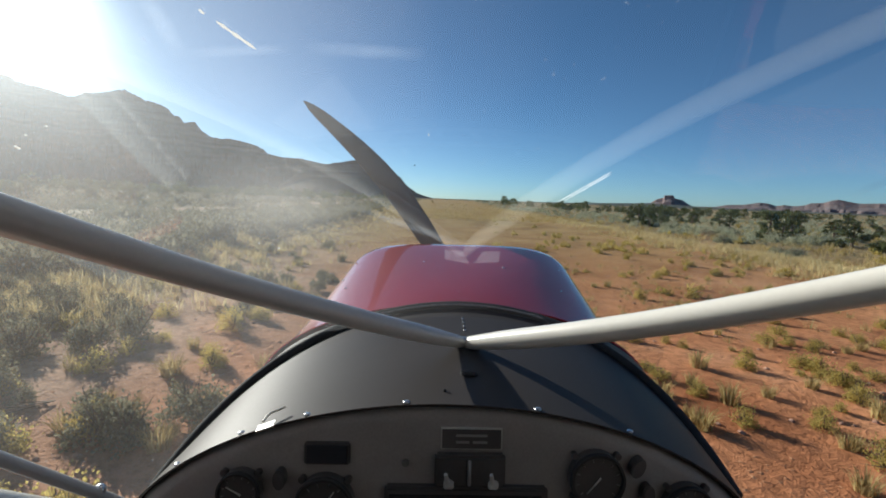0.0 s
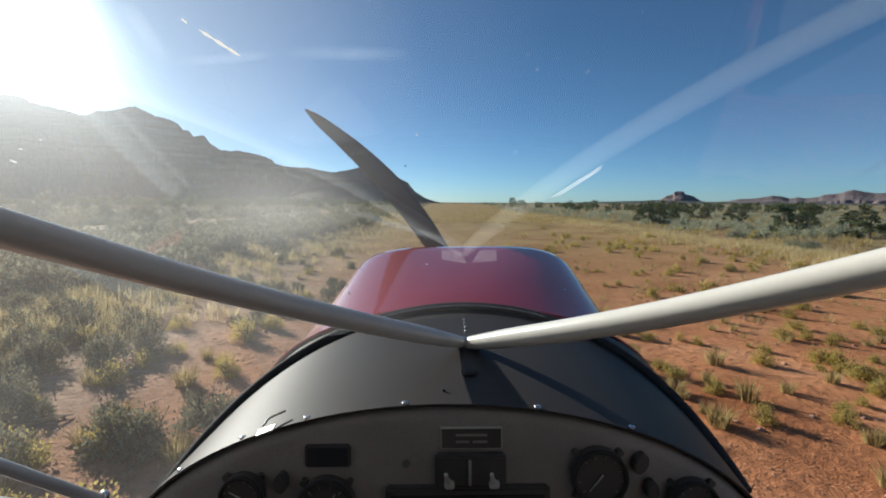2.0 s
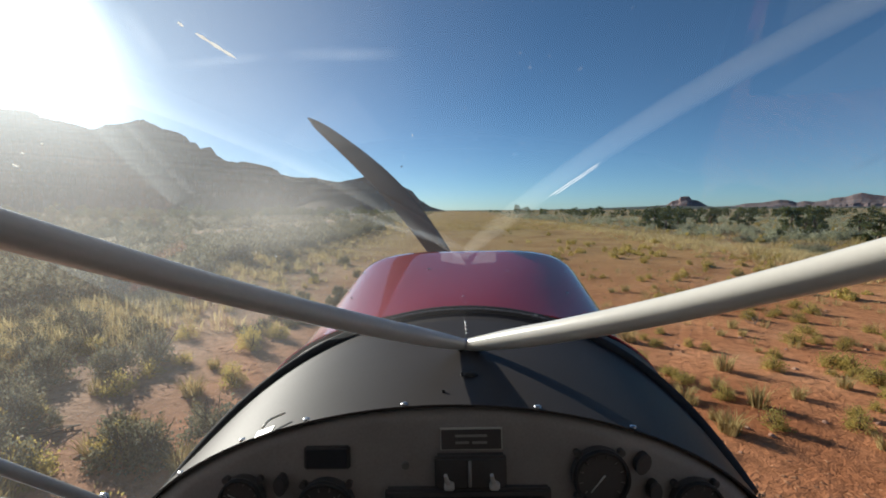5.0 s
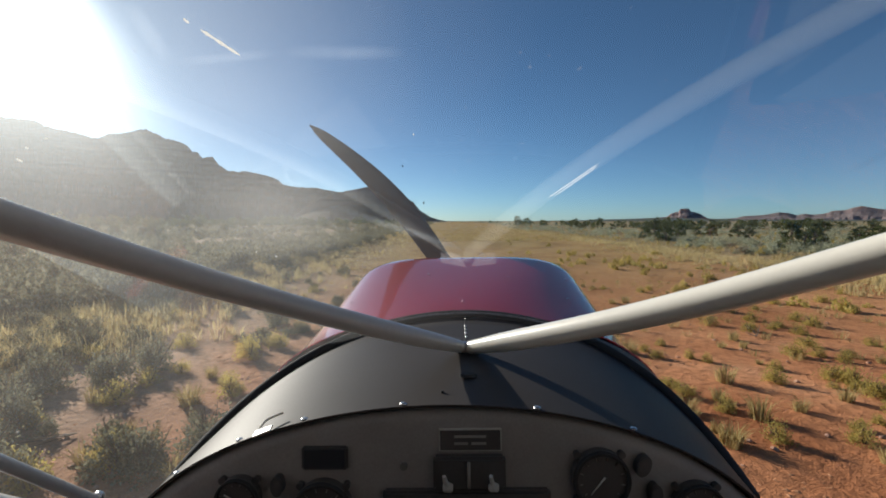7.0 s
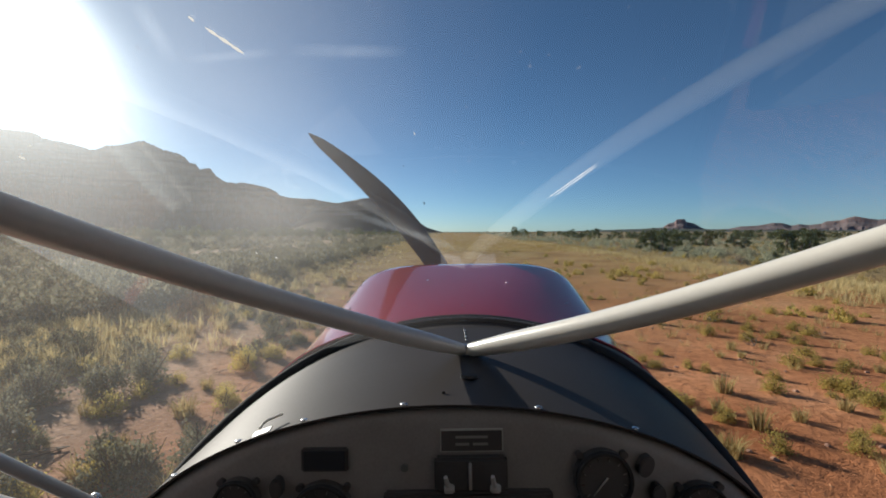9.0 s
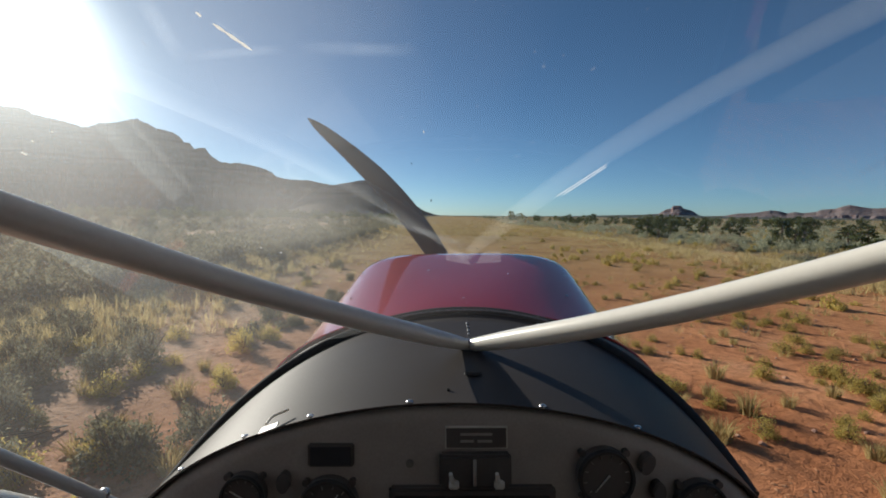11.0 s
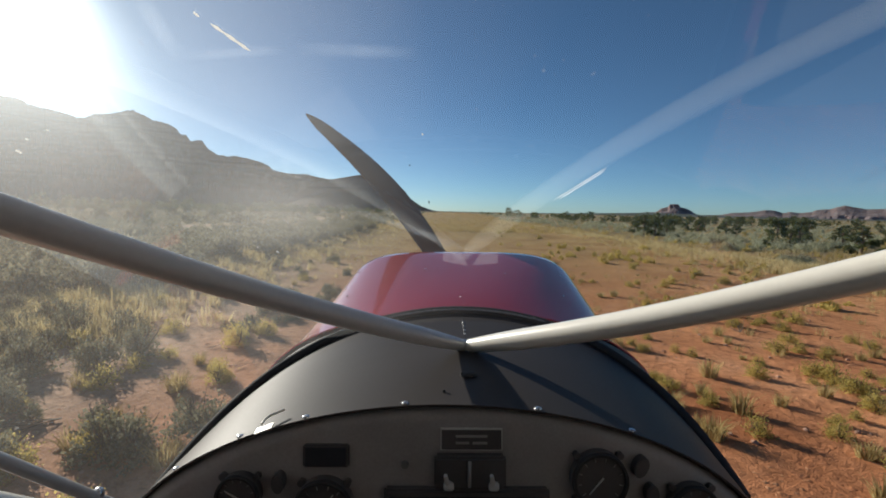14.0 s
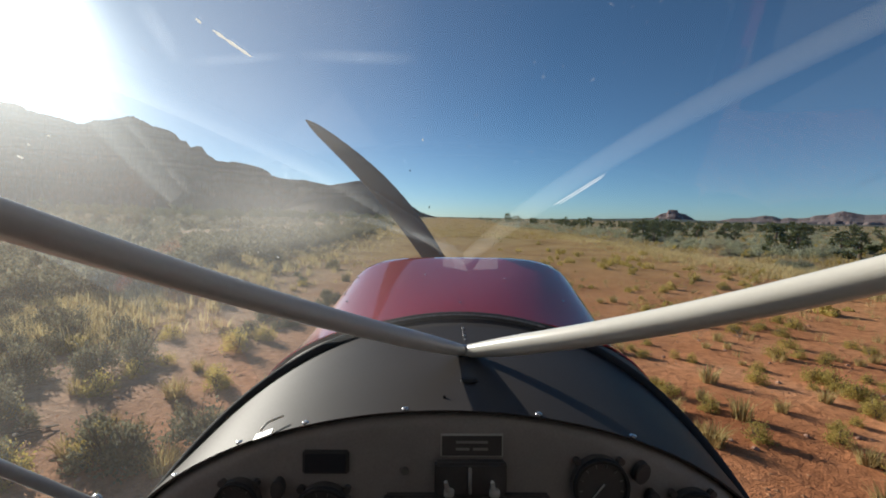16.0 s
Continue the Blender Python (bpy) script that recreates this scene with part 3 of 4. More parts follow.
NOT_UNDER = lambda x, y: (np.hypot(x, y - 0.3) > 2.9)
left_sage = lambda x, y: NOT_UNDER(x, y) * np.where(x < -5.0, 0.30, 0.10) * (patchy(x, y, 1.5, 1.0) > 0.50)
right_sage = lambda x, y: np.where(x > 18, 0.6, 0.0) * (patchy(x, y, 3.2, 2.0) > 0.55)
strip_bush = lambda x, y: NOT_UNDER(x, y) * np.where((x > -6) & (x < 15), 0.2, 0.0) * (patchy(x, y, 3.0, 3.0) > 0.45)

sage = [shrub("sagebrush", SAGE_HI[k], SAGE_TW[k], "grey-green sagebrush growing on pale sandy earth", "shrub", "sagebrush beside the airstrip") for k in range(4)]
plant_out(sage, spread_over(2600, 4.6, 21, -62, -12, 0.30, 0.84, left_sage)[:170])
sage2 = [shrub("sagebrush", PALE_HI[k], SAGE_TW[k], "silvery grey-green sagebrush beyond the airstrip's grassy edge", "shrub", "sagebrush beyond the airstrip") for k in range(4)]
plant_out(sage2, spread_over(2500, 18, 36, 25, 60, 0.5, 1.2, right_sage)[:90])
rabbit = [shrub("rabbitbrush", RAB_HI[k], RAB_TW[k], "yellow-green rabbitbrush growing on bare red earth", "shrub", "rabbitbrush on the airstrip") for k in range(4)]
plant_out(rabbit, spread_over(2600, 5.6, 27, 12, 62, 0.22, 0.52, strip_bush)[:110])
rabbit2 = [shrub("rabbitbrush", RAB_HI[k], RAB_TW[k], "yellow-green rabbitbrush on pale sand beside the strip", "shrub", "rabbitbrush beside the airstrip") for k in range(4)]
plant_out(rabbit2, spread_over(700, 3.6, 15, -60, -15, 0.3, 0.62, lambda x, y: NOT_UNDER(x, y) * np.where(np.hypot(x, y) < 6, 0.05, 0.14))[:44])
tufts = []
for k in range(4):
    tufts.append(tagged(new("grass_tuft", GRASS_HI[k]), "tuft of dry straw-coloured grass on sandy earth", "grass tuft", "grass tufts near the aircraft"))
plant_out(tufts, spread_over(700, 3.5, 15, -60, 60, 0.3, 0.9, lambda x, y: NOT_UNDER(x, y) * np.where(np.abs(x + 4.5) < 3, 0.25, 0.10))[:80])

bunches = []
for k in range(4):
    bunches.append(tagged(new("bunchgrass", GRASS_HI[k]), "pale straw-coloured bunchgrass on bare red earth", "grass tuft", "bunchgrass on the airstrip"))
plant_out(bunches, spread_over(500, 4.2, 24, 12, 62, 0.3, 0.62, lambda x, y: NOT_UNDER(x, y) * (x < 14.5) * 0.2)[:46])

SAGE_MD = [leaf_cloud(190, 12, 0.45, 0.62, 0.105, 0.35, 200 + k, True) for k in range(5)]
SAGE_LO = [leaf_cloud(38, 8, 0.45, 0.55, 0.21, 0.3, 220 + k, True) for k in range(5)]
GRASS_MD = [blade_tuft(22, 0.35, 0.36, 240 + k) for k in range(5)]
GRASS_LO = [(v * np.array([1.6, 1.6, 1.0]), f) for v, f in (blade_tuft(14, 0.7, 0.45, 260 + k) for k in range(5))]
RAB_MD = [leaf_cloud(150, 9, 0.42, 0.5, 0.12, 0.6, 280 + k, True) for k in range(5)]

side_l = lambda x, y: np.where(x < -7.5, 0.85, 0.0) * (patchy(x, y, 4.0, 1.0) > 0.3) * (np.abs(x + 27) > 3)
side_r = lambda x, y: np.where(x > 18, 0.6, 0.0) * (patchy(x, y, 3.2, 2.0) > 0.55)
scatter_stuff("sagebrush_scrub", SAGE_MD, spread_over(3100, 14, 75, -64, -4, 0.62, 1.45, side_l), SAGE, "grey-green sagebrush scrub covering the plain", "scrub")
scatter_stuff("silvery_scrub", SAGE_MD, spread_over(3600, 30, 110, 12, 62, 0.5, 1.25, side_r), PALE_SAGE, "silvery sagebrush scrub beyond the airstrip", "scrub")
scatter_stuff("distant_scrub", SAGE_LO, np.vstack([spread_over(4400, 70, 900, -64, -2, 0.8, 2.6, lambda x, y: 0.8 * (x < -8) * (np.abs(x + 27) > 3)),
                                                   spread_over(300, 260, 1500, -8, 12, 0.8, 2.0, lambda x, y: 0.9 + 0 * x),
                                                   spread_over(1200, 30, 600, 64, 296, 0.8, 2.2, lambda x, y: 0.6 * (np.abs(x - 4) > 12))]),
              SAGE, "low grey-green scrub thinning out towards the horizon", "scrub")
scatter_stuff("distant_silvery_scrub", SAGE_LO, spread_over(6500, 90, 1200, 2, 62, 0.7, 1.5, lambda x, y: 0.7 * (x > 17) * (patchy(x, y, 11.0, 2.0) > 0.5)),
              PALE_SAGE, "pale silvery scrub far across the plain", "scrub")
edge = lambda x, y: np.clip(0.35 * np.exp(-((x + 8.0) / 2.2) ** 2) + np.exp(-((x - 15.0) / 1.7) ** 2), 0, 1)
scatter_stuff("dry_grass_edge", GRASS_MD, np.vstack([spread_over(48000, 9, 150, -50, 58, 0.5, 1.1, edge)]),
              PALE_STRAW, "band of tall dry yellow grass along the strip", "grass")
scatter_stuff("dry_grass", GRASS_MD, spread_over(7000, 9, 60, -35, 60, 0.25, 0.6, lambda x, y: NOT_UNDER(x, y) * (x > -8) * (x < 15) * (0.03 + 0.22 * (patchy(x, y, 4.0, 5.0) > 0.55))),
              STRAW, "sparse dry grass over the red earth", "grass")
scatter_stuff("dry_grass_clearings", GRASS_MD, spread_over(5200, 22, 190, 8, 62, 0.7, 1.5, lambda x, y: (x > 17) * (patchy(x, y, 3.2, 2.0) < 0.47) * 0.55),
              STRAW, "pale dry grass in the clearings between the bushes", "grass")
scatter_stuff("distant_dry_grass", GRASS_LO, spread_over(8500, 50, 280, -16, 18, 0.4, 0.8, lambda x, y: (x > -14) * (x < 20) * 0.9),
              STRAW, "dry golden grass covering the far airstrip", "grass")
scatter_stuff("rabbitbrush_scrub", RAB_MD, spread_over(3400, 13, 110, 5, 60, 0.3, 0.75, lambda x, y: (x > -5) * ((x < 14) * 0.22 * np.clip((np.hypot(x, y) - 12) / 16, 0.1, 1) * (patchy(x, y, 4.0, 6.0) > 0.4) + (x > 19) * 0.22)),
              RABBIT, "yellow-green rabbitbrush dotted over the plain", "scrub")


# ---- juniper trees ----
def juniper_trunk(seed):
    g = np.random.default_rng(seed)
    v, f = [], []

    def limb(pts, radii, n=7):
        o = len(v)
        for p_, r_ in zip(pts, radii):
            for k in range(n):
                an = k * 2 * math.pi / n
                v.append((p_[0] + r_ * math.cos(an), p_[1] + r_ * math.sin(an), p_[2]))
        for s_ in range(len(pts) - 1):
            f.extend((o + s_ * n + k, o + s_ * n + (k + 1) % n, o + (s_ + 1) * n + (k + 1) % n, o + (s_ + 1) * n + k) for k in range(n))

    lean = g.normal(0, 0.12, 2)
    pts = [(lean[0] * t_ + 0.08 * math.sin(t_ * 3), lean[1] * t_, t_ * 2.9 - 0.1) for t_ in (0, 0.15, 0.35, 0.6, 0.85, 1.0)]
    limb(pts, (0.20, 0.15, 0.13, 0.10, 0.06, 0.03))
    for _ in range(8):
        an, h = g.uniform(0, 6.28), g.uniform(0.5, 2.2)
        q = g.uniform(0.6, 1.1)
        limb([(0.05 * math.cos(an), 0.05 * math.sin(an), h), (q * 0.5 * math.cos(an), q * 0.5 * math.sin(an), h + 0.25), (q * math.cos(an), q * math.sin(an), h + 0.7)], (0.06, 0.04, 0.015), 5)
    return mesh_of("juniper_trunk", v, f, [BARK], True)


def juniper_crown(n, seed, leaf, single=False):
    """Uneven clumps from near the ground to a blunt top."""
    g = np.random.default_rng(seed)
    vs, fs, o = [], [], 0
    for k in range(26):
        h = 2.9 * g.uniform(0.05, 1.0) ** 1.15
        wide = 1.25 * math.sqrt(max(1 - (h / 3.3) ** 2, 0.05))
        an, r = g.uniform(0, 6.28), wide * g.uniform(0.45, 1.0)
        v, f = leaf_cloud(n // 26, 4, g.uniform(0.35, 0.6), g.uniform(0.35, 0.6), leaf, 0.4, seed * 31 + k, single)
        v = v + np.array([r * math.cos(an), r * math.sin(an), h - 0.2])
        vs.append(v)
        fs.append(f + o)
        o += len(v)
    return np.concatenate(vs), np.concatenate(fs)


trees = []
for k in range(5):
    t_ = tagged(new("juniper_tree"), "dark green bushy juniper tree standing in the scrub", "tree", "junipers beyond the airstrip")
    for nm, me in (("trunk", juniper_trunk(300 + k)), ("crown", cloud_mesh("juniper_crown", juniper_crown(3900, 320 + k, 0.16, True), JUNIPER))):
        o_ = new(nm, me)
        o_.parent = t_
    trees.append(t_)
plant_out(trees, np.vstack([spread_over(250, 50, 150, 13, 31, 0.5, 0.75, lambda x, y: (x > 22) * (patchy(x, y, 14.0, 1.0) > 0.50) * 0.6)[:18],
                            spread_over(400, 38, 130, 31, 60, 0.45, 0.75, lambda x, y: (x > 22) * (patchy(x, y, 14.0, 1.0) > 0.50) * 0.6)[:32],
                            spread_over(150, 48, 150, -56, -12, 0.5, 1.0, lambda x, y: (x < -32) * 0.4)[:26]]))
TREE_LO = [juniper_crown(312, 340 + k, 0.40, True) for k in range(5)]
scatter_stuff("distant_junipers", TREE_LO, np.vstack([spread_over(500, 140, 1500, 5, 62, 0.6, 0.95, lambda x, y: (x > 30) * (patchy(x, y, 26.0, 2.0) > 0.52)),
                                                      spread_over(130, 130, 300, 8, 40, 0.7, 1.1, lambda x, y: (x > 24) * (patchy(x, y, 18.0, 5.0) > 0.45)),
                                                      spread_over(60, 300, 1600, -10, 8, 0.5, 0.9, lambda x, y: 0.7 * (y > 320)),
                                                      spread_over(1150, 150, 1150, -62, -3, 0.75, 1.5, lambda x, y: 0.75 * (x < -26) * (patchy(x, y, 30.0, 3.0) > 0.36))]),
              JUNIPER, "dark green juniper woodland far across the plain", "woodland")


# ---- stones ----
def stone_mesh(seed):
    bm = bmesh.new()
    bmesh.ops.create_icosphere(bm, subdivisions=2, radius=0.5)
    for v in bm.verts:
        v.co *= 1 + 0.45 * noise.noise(v.co * 2.2 + Vector((seed, 0, 0)))
        v.co.z *= 0.55
    me = bpy.data.meshes.new("stone")
    bm.to_mesh(me)
    bm.free()
    me.materials.append(STONE)
    return me


STONES = [stone_mesh(3.7 * k) for k in range(4)]
for i_, (x, y, s, a_) in enumerate(spread_over(900, 3.4, 14, -60, 60, 0.015, 0.085, lambda x, y: NOT_UNDER(x, y) * 0.5)[:280]):
    o_ = tagged(new("stone", STONES[i_ % 4]), "small weathered red stone lying on the earth", "stone", "stones on the earth")
    o_.matrix_basis = pose(x, y, float(ground_height(x, y)) + 0.1 * s, 0, 0, math.degrees(a_)) @ Matrix.Diagonal((s, s * 0.8, s, 1))


# ---- broken crust and clods over the bare earth ----
def clod(seed):
    """A flat broken piece of earth crust: vertices and triangles."""
    g = np.random.default_rng(seed)
    n = 7
    an = np.sort(g.uniform(0, 2 * np.pi, n))
    rr = g.uniform(0.32, 0.5, n)
    low = np.stack([rr * 1.1 * np.cos(an), rr * 1.1 * np.sin(an) * 0.6, np.full(n, -0.05)], 1)
    top = np.stack([rr * np.cos(an), rr * np.sin(an) * 0.6, g.uniform(0.05, 0.15, n)], 1)
    v = np.vstack([low, top, [[0, 0, 0.13]]])
    k = np.arange(n)
    j = (k + 1) % n
    f = np.concatenate([np.stack([k, j, j + n], 1), np.stack([k, j + n, k + n], 1), np.stack([k + n, j + n, np.full(n, 2 * n)], 1)])
    return v, f


CLODS = [clod(700 + k) for k in range(6)]
scatter_stuff("earth_clods", CLODS, np.vstack([spread_over(9000, 3.6, 26, 6, 64, 0.03, 0.11, lambda x, y: NOT_UNDER(x, y) * (x < 15) * (0.05 + 0.5 * (patchy(x, y, 0.9, 4.0) > 0.62))),
                                               spread_over(9000, 3.6, 24, -64, 6, 0.03, 0.12, lambda x, y: NOT_UNDER(x, y) * (0.05 + 0.5 * (patchy(x, y, 1.1, 8.0) > 0.6)))]),
              CRUST, "broken crust and small clods of dry sandy earth", "clods")


# ---- dead branches on the earth ----
LITTER = [twig_mesh("dead_twigs", 4, 0.5, 0.45, 500 + k, TWIG) for k in range(3)]
for i_, (x, y, s, a_) in enumerate(spread_over(60, 3.8, 12, -58, 55, 0.5, 1.1, lambda x, y: NOT_UNDER(x, y) * 0.5)[:22]):
    o_ = tagged(new("dead_branch", LITTER[i_ % 3]), "grey dead forked branch lying on the earth", "branch", "dead branches on the earth")
    o_.matrix_basis = pose(x, y, float(ground_height(x, y)) + 0.03, 84, 0, math.degrees(a_)) @ Matrix.Diagonal((s, s * 0.3, s, 1))


# ---- the aircraft ----
# The aircraft is laid out in its own axes (x right, y ahead, z up, from the pilot's eye) and set down nose-high on its wheels.
SET_DOWN = pose(0, 0, EYE, -4.8, -0.9, 0)
aircraft = tagged(new("light_aircraft"), "red two-seat light aircraft with black glareshield standing on the dirt strip", "aircraft")


def air(name, bm, mat, parent=aircraft, label="", smooth=True, thick=0.0):
    """A part of the aircraft, given in its own axes."""
    if thick:
        bmesh.ops.recalc_face_normals(bm, faces=bm.faces)
        bmesh.ops.solidify(bm, geom=bm.faces[:], thickness=thick)
    bmesh.ops.recalc_face_normals(bm, faces=bm.faces)
    for e_ in bm.edges:
        if len(e_.link_faces) == 2 and e_.calc_face_angle(0.0) > 0.6:
            e_.smooth = False
    bm.transform(SET_DOWN)
    return part(name, bm, mat, parent, label, smooth)


def loft(rows, closed=False):
    """A sheet through rows of points."""
    bm = bmesh.new()
    vs = [[bm.verts.new(p) for p in r] for r in rows]
    n = len(vs[0])
    for a_, b_ in zip(vs, vs[1:]):
        for k in range(n if closed else n - 1):
            bm.faces.new((a_[k], a_[(k + 1) % n], b_[(k + 1) % n], b_[k]))
    return bm


def tube(points, radii, n=20, flat=1.0):
    """A round bar through points, closed at its ends."""
    rows = []
    pts = [Vector(p) for p in points]
    for i_, p in enumerate(pts):
        d = (pts[min(i_ + 1, len(pts) - 1)] - pts[max(i_ - 1, 0)]).normalized()
        s_ = d.cross(Vector((0, 0, 1))).normalized() if abs(d.z) < 0.95 else Vector((1, 0, 0))
        u_ = s_.cross(d)
        rows.append([p + (s_ * math.cos(2 * math.pi * k / n) * flat + u_ * math.sin(2 * math.pi * k / n)) * radii[i_] for k in range(n)])
    bm = loft(rows, True)
    bm.verts.ensure_lookup_table()
    bm.faces.new([bm.verts[k] for k in range(n)])
    bm.faces.new([bm.verts[len(pts) * n - n + k] for k in range(n)])
    return bm


def block(x0, x1, y0, y1, z0, z1, bevel=0.002, shift=0.0):
    bm = bmesh.new()
    bmesh.ops.create_cube(bm, size=1, matrix=Matrix.Translation(((x0 + x1) / 2, (y0 + y1) / 2, (z0 + z1) / 2)) @ Matrix.Diagonal((x1 - x0, y1 - y0, z1 - z0, 1)))
    if bevel:
        bmesh.ops.bevel(bm, geom=bm.edges[:], offset=bevel, segments=2, affect="EDGES")
    return bm


def disc(x, y, z, r, depth, n=40, bevel=0.0015):
    """A flat round body whose axis points back at the pilot."""
    bm = bmesh.new()
    bmesh.ops.create_cone(bm, cap_ends=True, segments=n, radius1=r, radius2=r, depth=depth, matrix=Matrix.Translation((x, y, z)) @ pose(0, 0, 0, 90))
    if bevel:
        bmesh.ops.bevel(bm, geom=[e_ for e_ in bm.edges if len(e_.link_faces) == 2 and any(len(f_.verts) > 4 for f_ in e_.link_faces)], offset=bevel, segments=2, affect="EDGES")
    return bm


def hoop(cx, y, top, a, b, n_exp, drop, count=61):
    """The upper half of a fuselage section: an arch of half-width a and rise b, then straight sides of height drop."""
    pts = []
    for k in range(count):
        t_ = math.pi * (1 - k / (count - 1))
        c, s = math.cos(t_), math.sin(t_)
        pts.append(Vector((cx + a * math.copysign(abs(c) ** (2 / n_exp), c), y, top - b + b * abs(s) ** (2 / n_exp))))
    lo = Vector((0, 0, -drop))
    return [pts[0] + lo] + pts + [pts[-1] + lo]


# stations from the panel to the nose: centre, distance, top, half-width, rise, roundness
PANEL_Y, FIRE_Y, NOSE_Y = 0.53, 0.93, 1.42
def station(y):
    t_ = (y - PANEL_Y) / (FIRE_Y - PANEL_Y)
    return (0.004 + 0.034 * t_, y, -0.186 + 0.052 * t_, 0.404 + 0.017 * t_, 0.20 - 0.008 * t_, 2.0)


glareshield = air("glareshield", loft([hoop(*station(PANEL_Y + (FIRE_Y - PANEL_Y) * k / 14), 0.50) for k in range(15)]), BLACK_PAINT,
                  label="satin black metal glareshield with screws along its edge", thick=0.003)

# the cowling rises towards the nose and rounds off
cowl_rows = []
for k in range(19):
    t_ = k / 18
    y = FIRE_Y + 0.012 + (NOSE_Y - FIRE_Y) * t_
    nose = max(0.0, (t_ - 0.86) / 0.14)
    cowl_rows.append(hoop(0.034 + 0.030 * t_, y, -0.128 + 0.134 * t_ ** 0.92 - 0.05 * nose ** 2, 0.425 - 0.082 * t_ ** 0.6 - 0.03 * nose ** 2, 0.195 + 0.02 * t_,
                          2.05 + 2.4 * t_ ** 1.6, 0.50))
cowling = air("cowling", loft(cowl_rows), RED_PAINT, label="glossy red engine cowling", thick=0.003)
nose_bm = bmesh.new()
nose_bm.faces.new([nose_bm.verts.new(p) for p in hoop(0.064, NOSE_Y + 0.012, -0.046, 0.313, 0.215, 4.45, 0.50)])
air("nose_plate", nose_bm, RED_PAINT, cowling, smooth=False, thick=0.01)
for x, y, s in ((-0.046, 1.20, 1), (0.165, 1.17, 1), (-0.24, 1.12, 1), (0.30, 1.10, 1), (0.04, 1.0, 0.8), (-0.245, 1.30, 1.2), (-0.262, 1.20, 1.2), (-0.275, 1.05, 1), (0.335, 1.25, 1)):
    t_ = (y - FIRE_Y - 0.012) / (NOSE_Y - FIRE_Y)
    cx, top, a, b, ne = 0.034 + 0.030 * t_, -0.128 + 0.134 * t_ ** 0.92, 0.425 - 0.082 * t_ ** 0.6, 0.195 + 0.02 * t_, 2.05 + 2.4 * t_ ** 1.6
    z = top - b + b * (1 - min(abs((x - cx) / a), 1) ** ne) ** (1 / ne)
    bm = bmesh.new()
    bmesh.ops.create_uvsphere(bm, u_segments=10, v_segments=6, radius=0.0034 * s, matrix=Matrix.Translation((x, y, z + 0.001)) @ Matrix.Diagonal((1, 1, 0.5, 1)))
    air("fastener", bm, STEEL, cowling)

# rubber seal where the windshield meets the glareshield and runs back along the sides
seal_pts = []
for k in range(61):
    s_ = -1 + 2 * k / 60
    an = s_ * math.radians(80)
    y = FIRE_Y - 0.44 * (1 - math.cos(an) ** 0.8)
    cx, _, top, a, b, _ = station(y)
    x = cx + (a + 0.001) * math.sin(an) / math.sin(math.radians(80)) * 0.985
    z = top - b + b * math.sqrt(max(1 - ((x - cx) / (a + 0.001)) ** 2, 0))
    seal_pts.append(Vector((x, y + 0.004, z + 0.004)))
air("windshield_seal", tube(seal_pts, [0.0095] * 61, 12), RUBBER, label="black rubber seal along the windshield's base")

# highlight of the windshield's edge, built as a thin grey line along the seal
air("edge_highlight", tube([p + Vector((0, -0.013, 0.0045)) for p in seal_pts[21:40]], [0.0020] * 19, 8), DARK_TUBE, label="thin grey line that imitates the windshield edge's highlight")

# windshield: a sheet that leans back to the roof and curves back at its sides
def glass_y(x, z):
    return 0.84 - 0.60 * (x - 0.03) ** 2 - 1.35 * (z + 0.134)


def glass_side(z):
    """Half-width of the windshield at height z: it flares out towards the wing roots."""
    return 0.425 + 0.20 * min(max((z + 0.12) / 0.45, 0), 1)


glass_rows = []
for k in range(49):
    s_ = -1 + 2 * k / 48
    row = []
    for j in range(73):
        x = s_ * 0.425 + 0.01
        cx, _, top, a_, b_, _ = station(0.88)
        foot_z = top - b_ + b_ * math.sqrt(max(1 - ((x - cx) / a_) ** 2, 0.0)) + 0.003
        z = foot_z + (0.36 - foot_z) * j / 72
        x = s_ * glass_side(z) + 0.01
        row.append(Vector((x, glass_y(x, z), z)))
    glass_rows.append(row)
windshield = air("windshield", loft(glass_rows), ACRYLIC, label="clear curved windshield with a film of dust")
windshield.visible_shadow = False
if windshield.data.polygons[0].normal.y > 0:      # the pane's outer normal points into the cabin
    windshield.data.flip_normals()

# side window that runs back from the windshield's edge; on the other side the window is out
for sx in (-1,):
    rows = []
    for j in range(73):
        z = -0.36 + 0.72 * j / 72
        x = sx * glass_side(z) + 0.01
        rows.append([Vector((x, y, z)) for y in np.linspace(-0.25, max(glass_y(x, z), -0.2) if z > -0.34 else glass_y(x, -0.34), 9).tolist()])
    pane = air("side_window", loft(rows), SIDE_ACRYLIC, label="clear side window with a film of dust")
    pane.visible_shadow = False
    if pane.data.polygons[0].normal.x * sx > 0:
        pane.data.flip_normals()

# small white marks put on the pane as bright glints
def on_glass(right, up):
    """The point of the pane that lies that far to the right and up, as tangents from the eye."""
    lo, hi = 0.05, 1.2
    for _ in range(40):
        m_ = (lo + hi) / 2
        lo, hi = (m_, hi) if m_ < glass_y(right * m_, up * m_) else (lo, m_)
    return Vector((right, 1, up)) * (lo * 0.992)


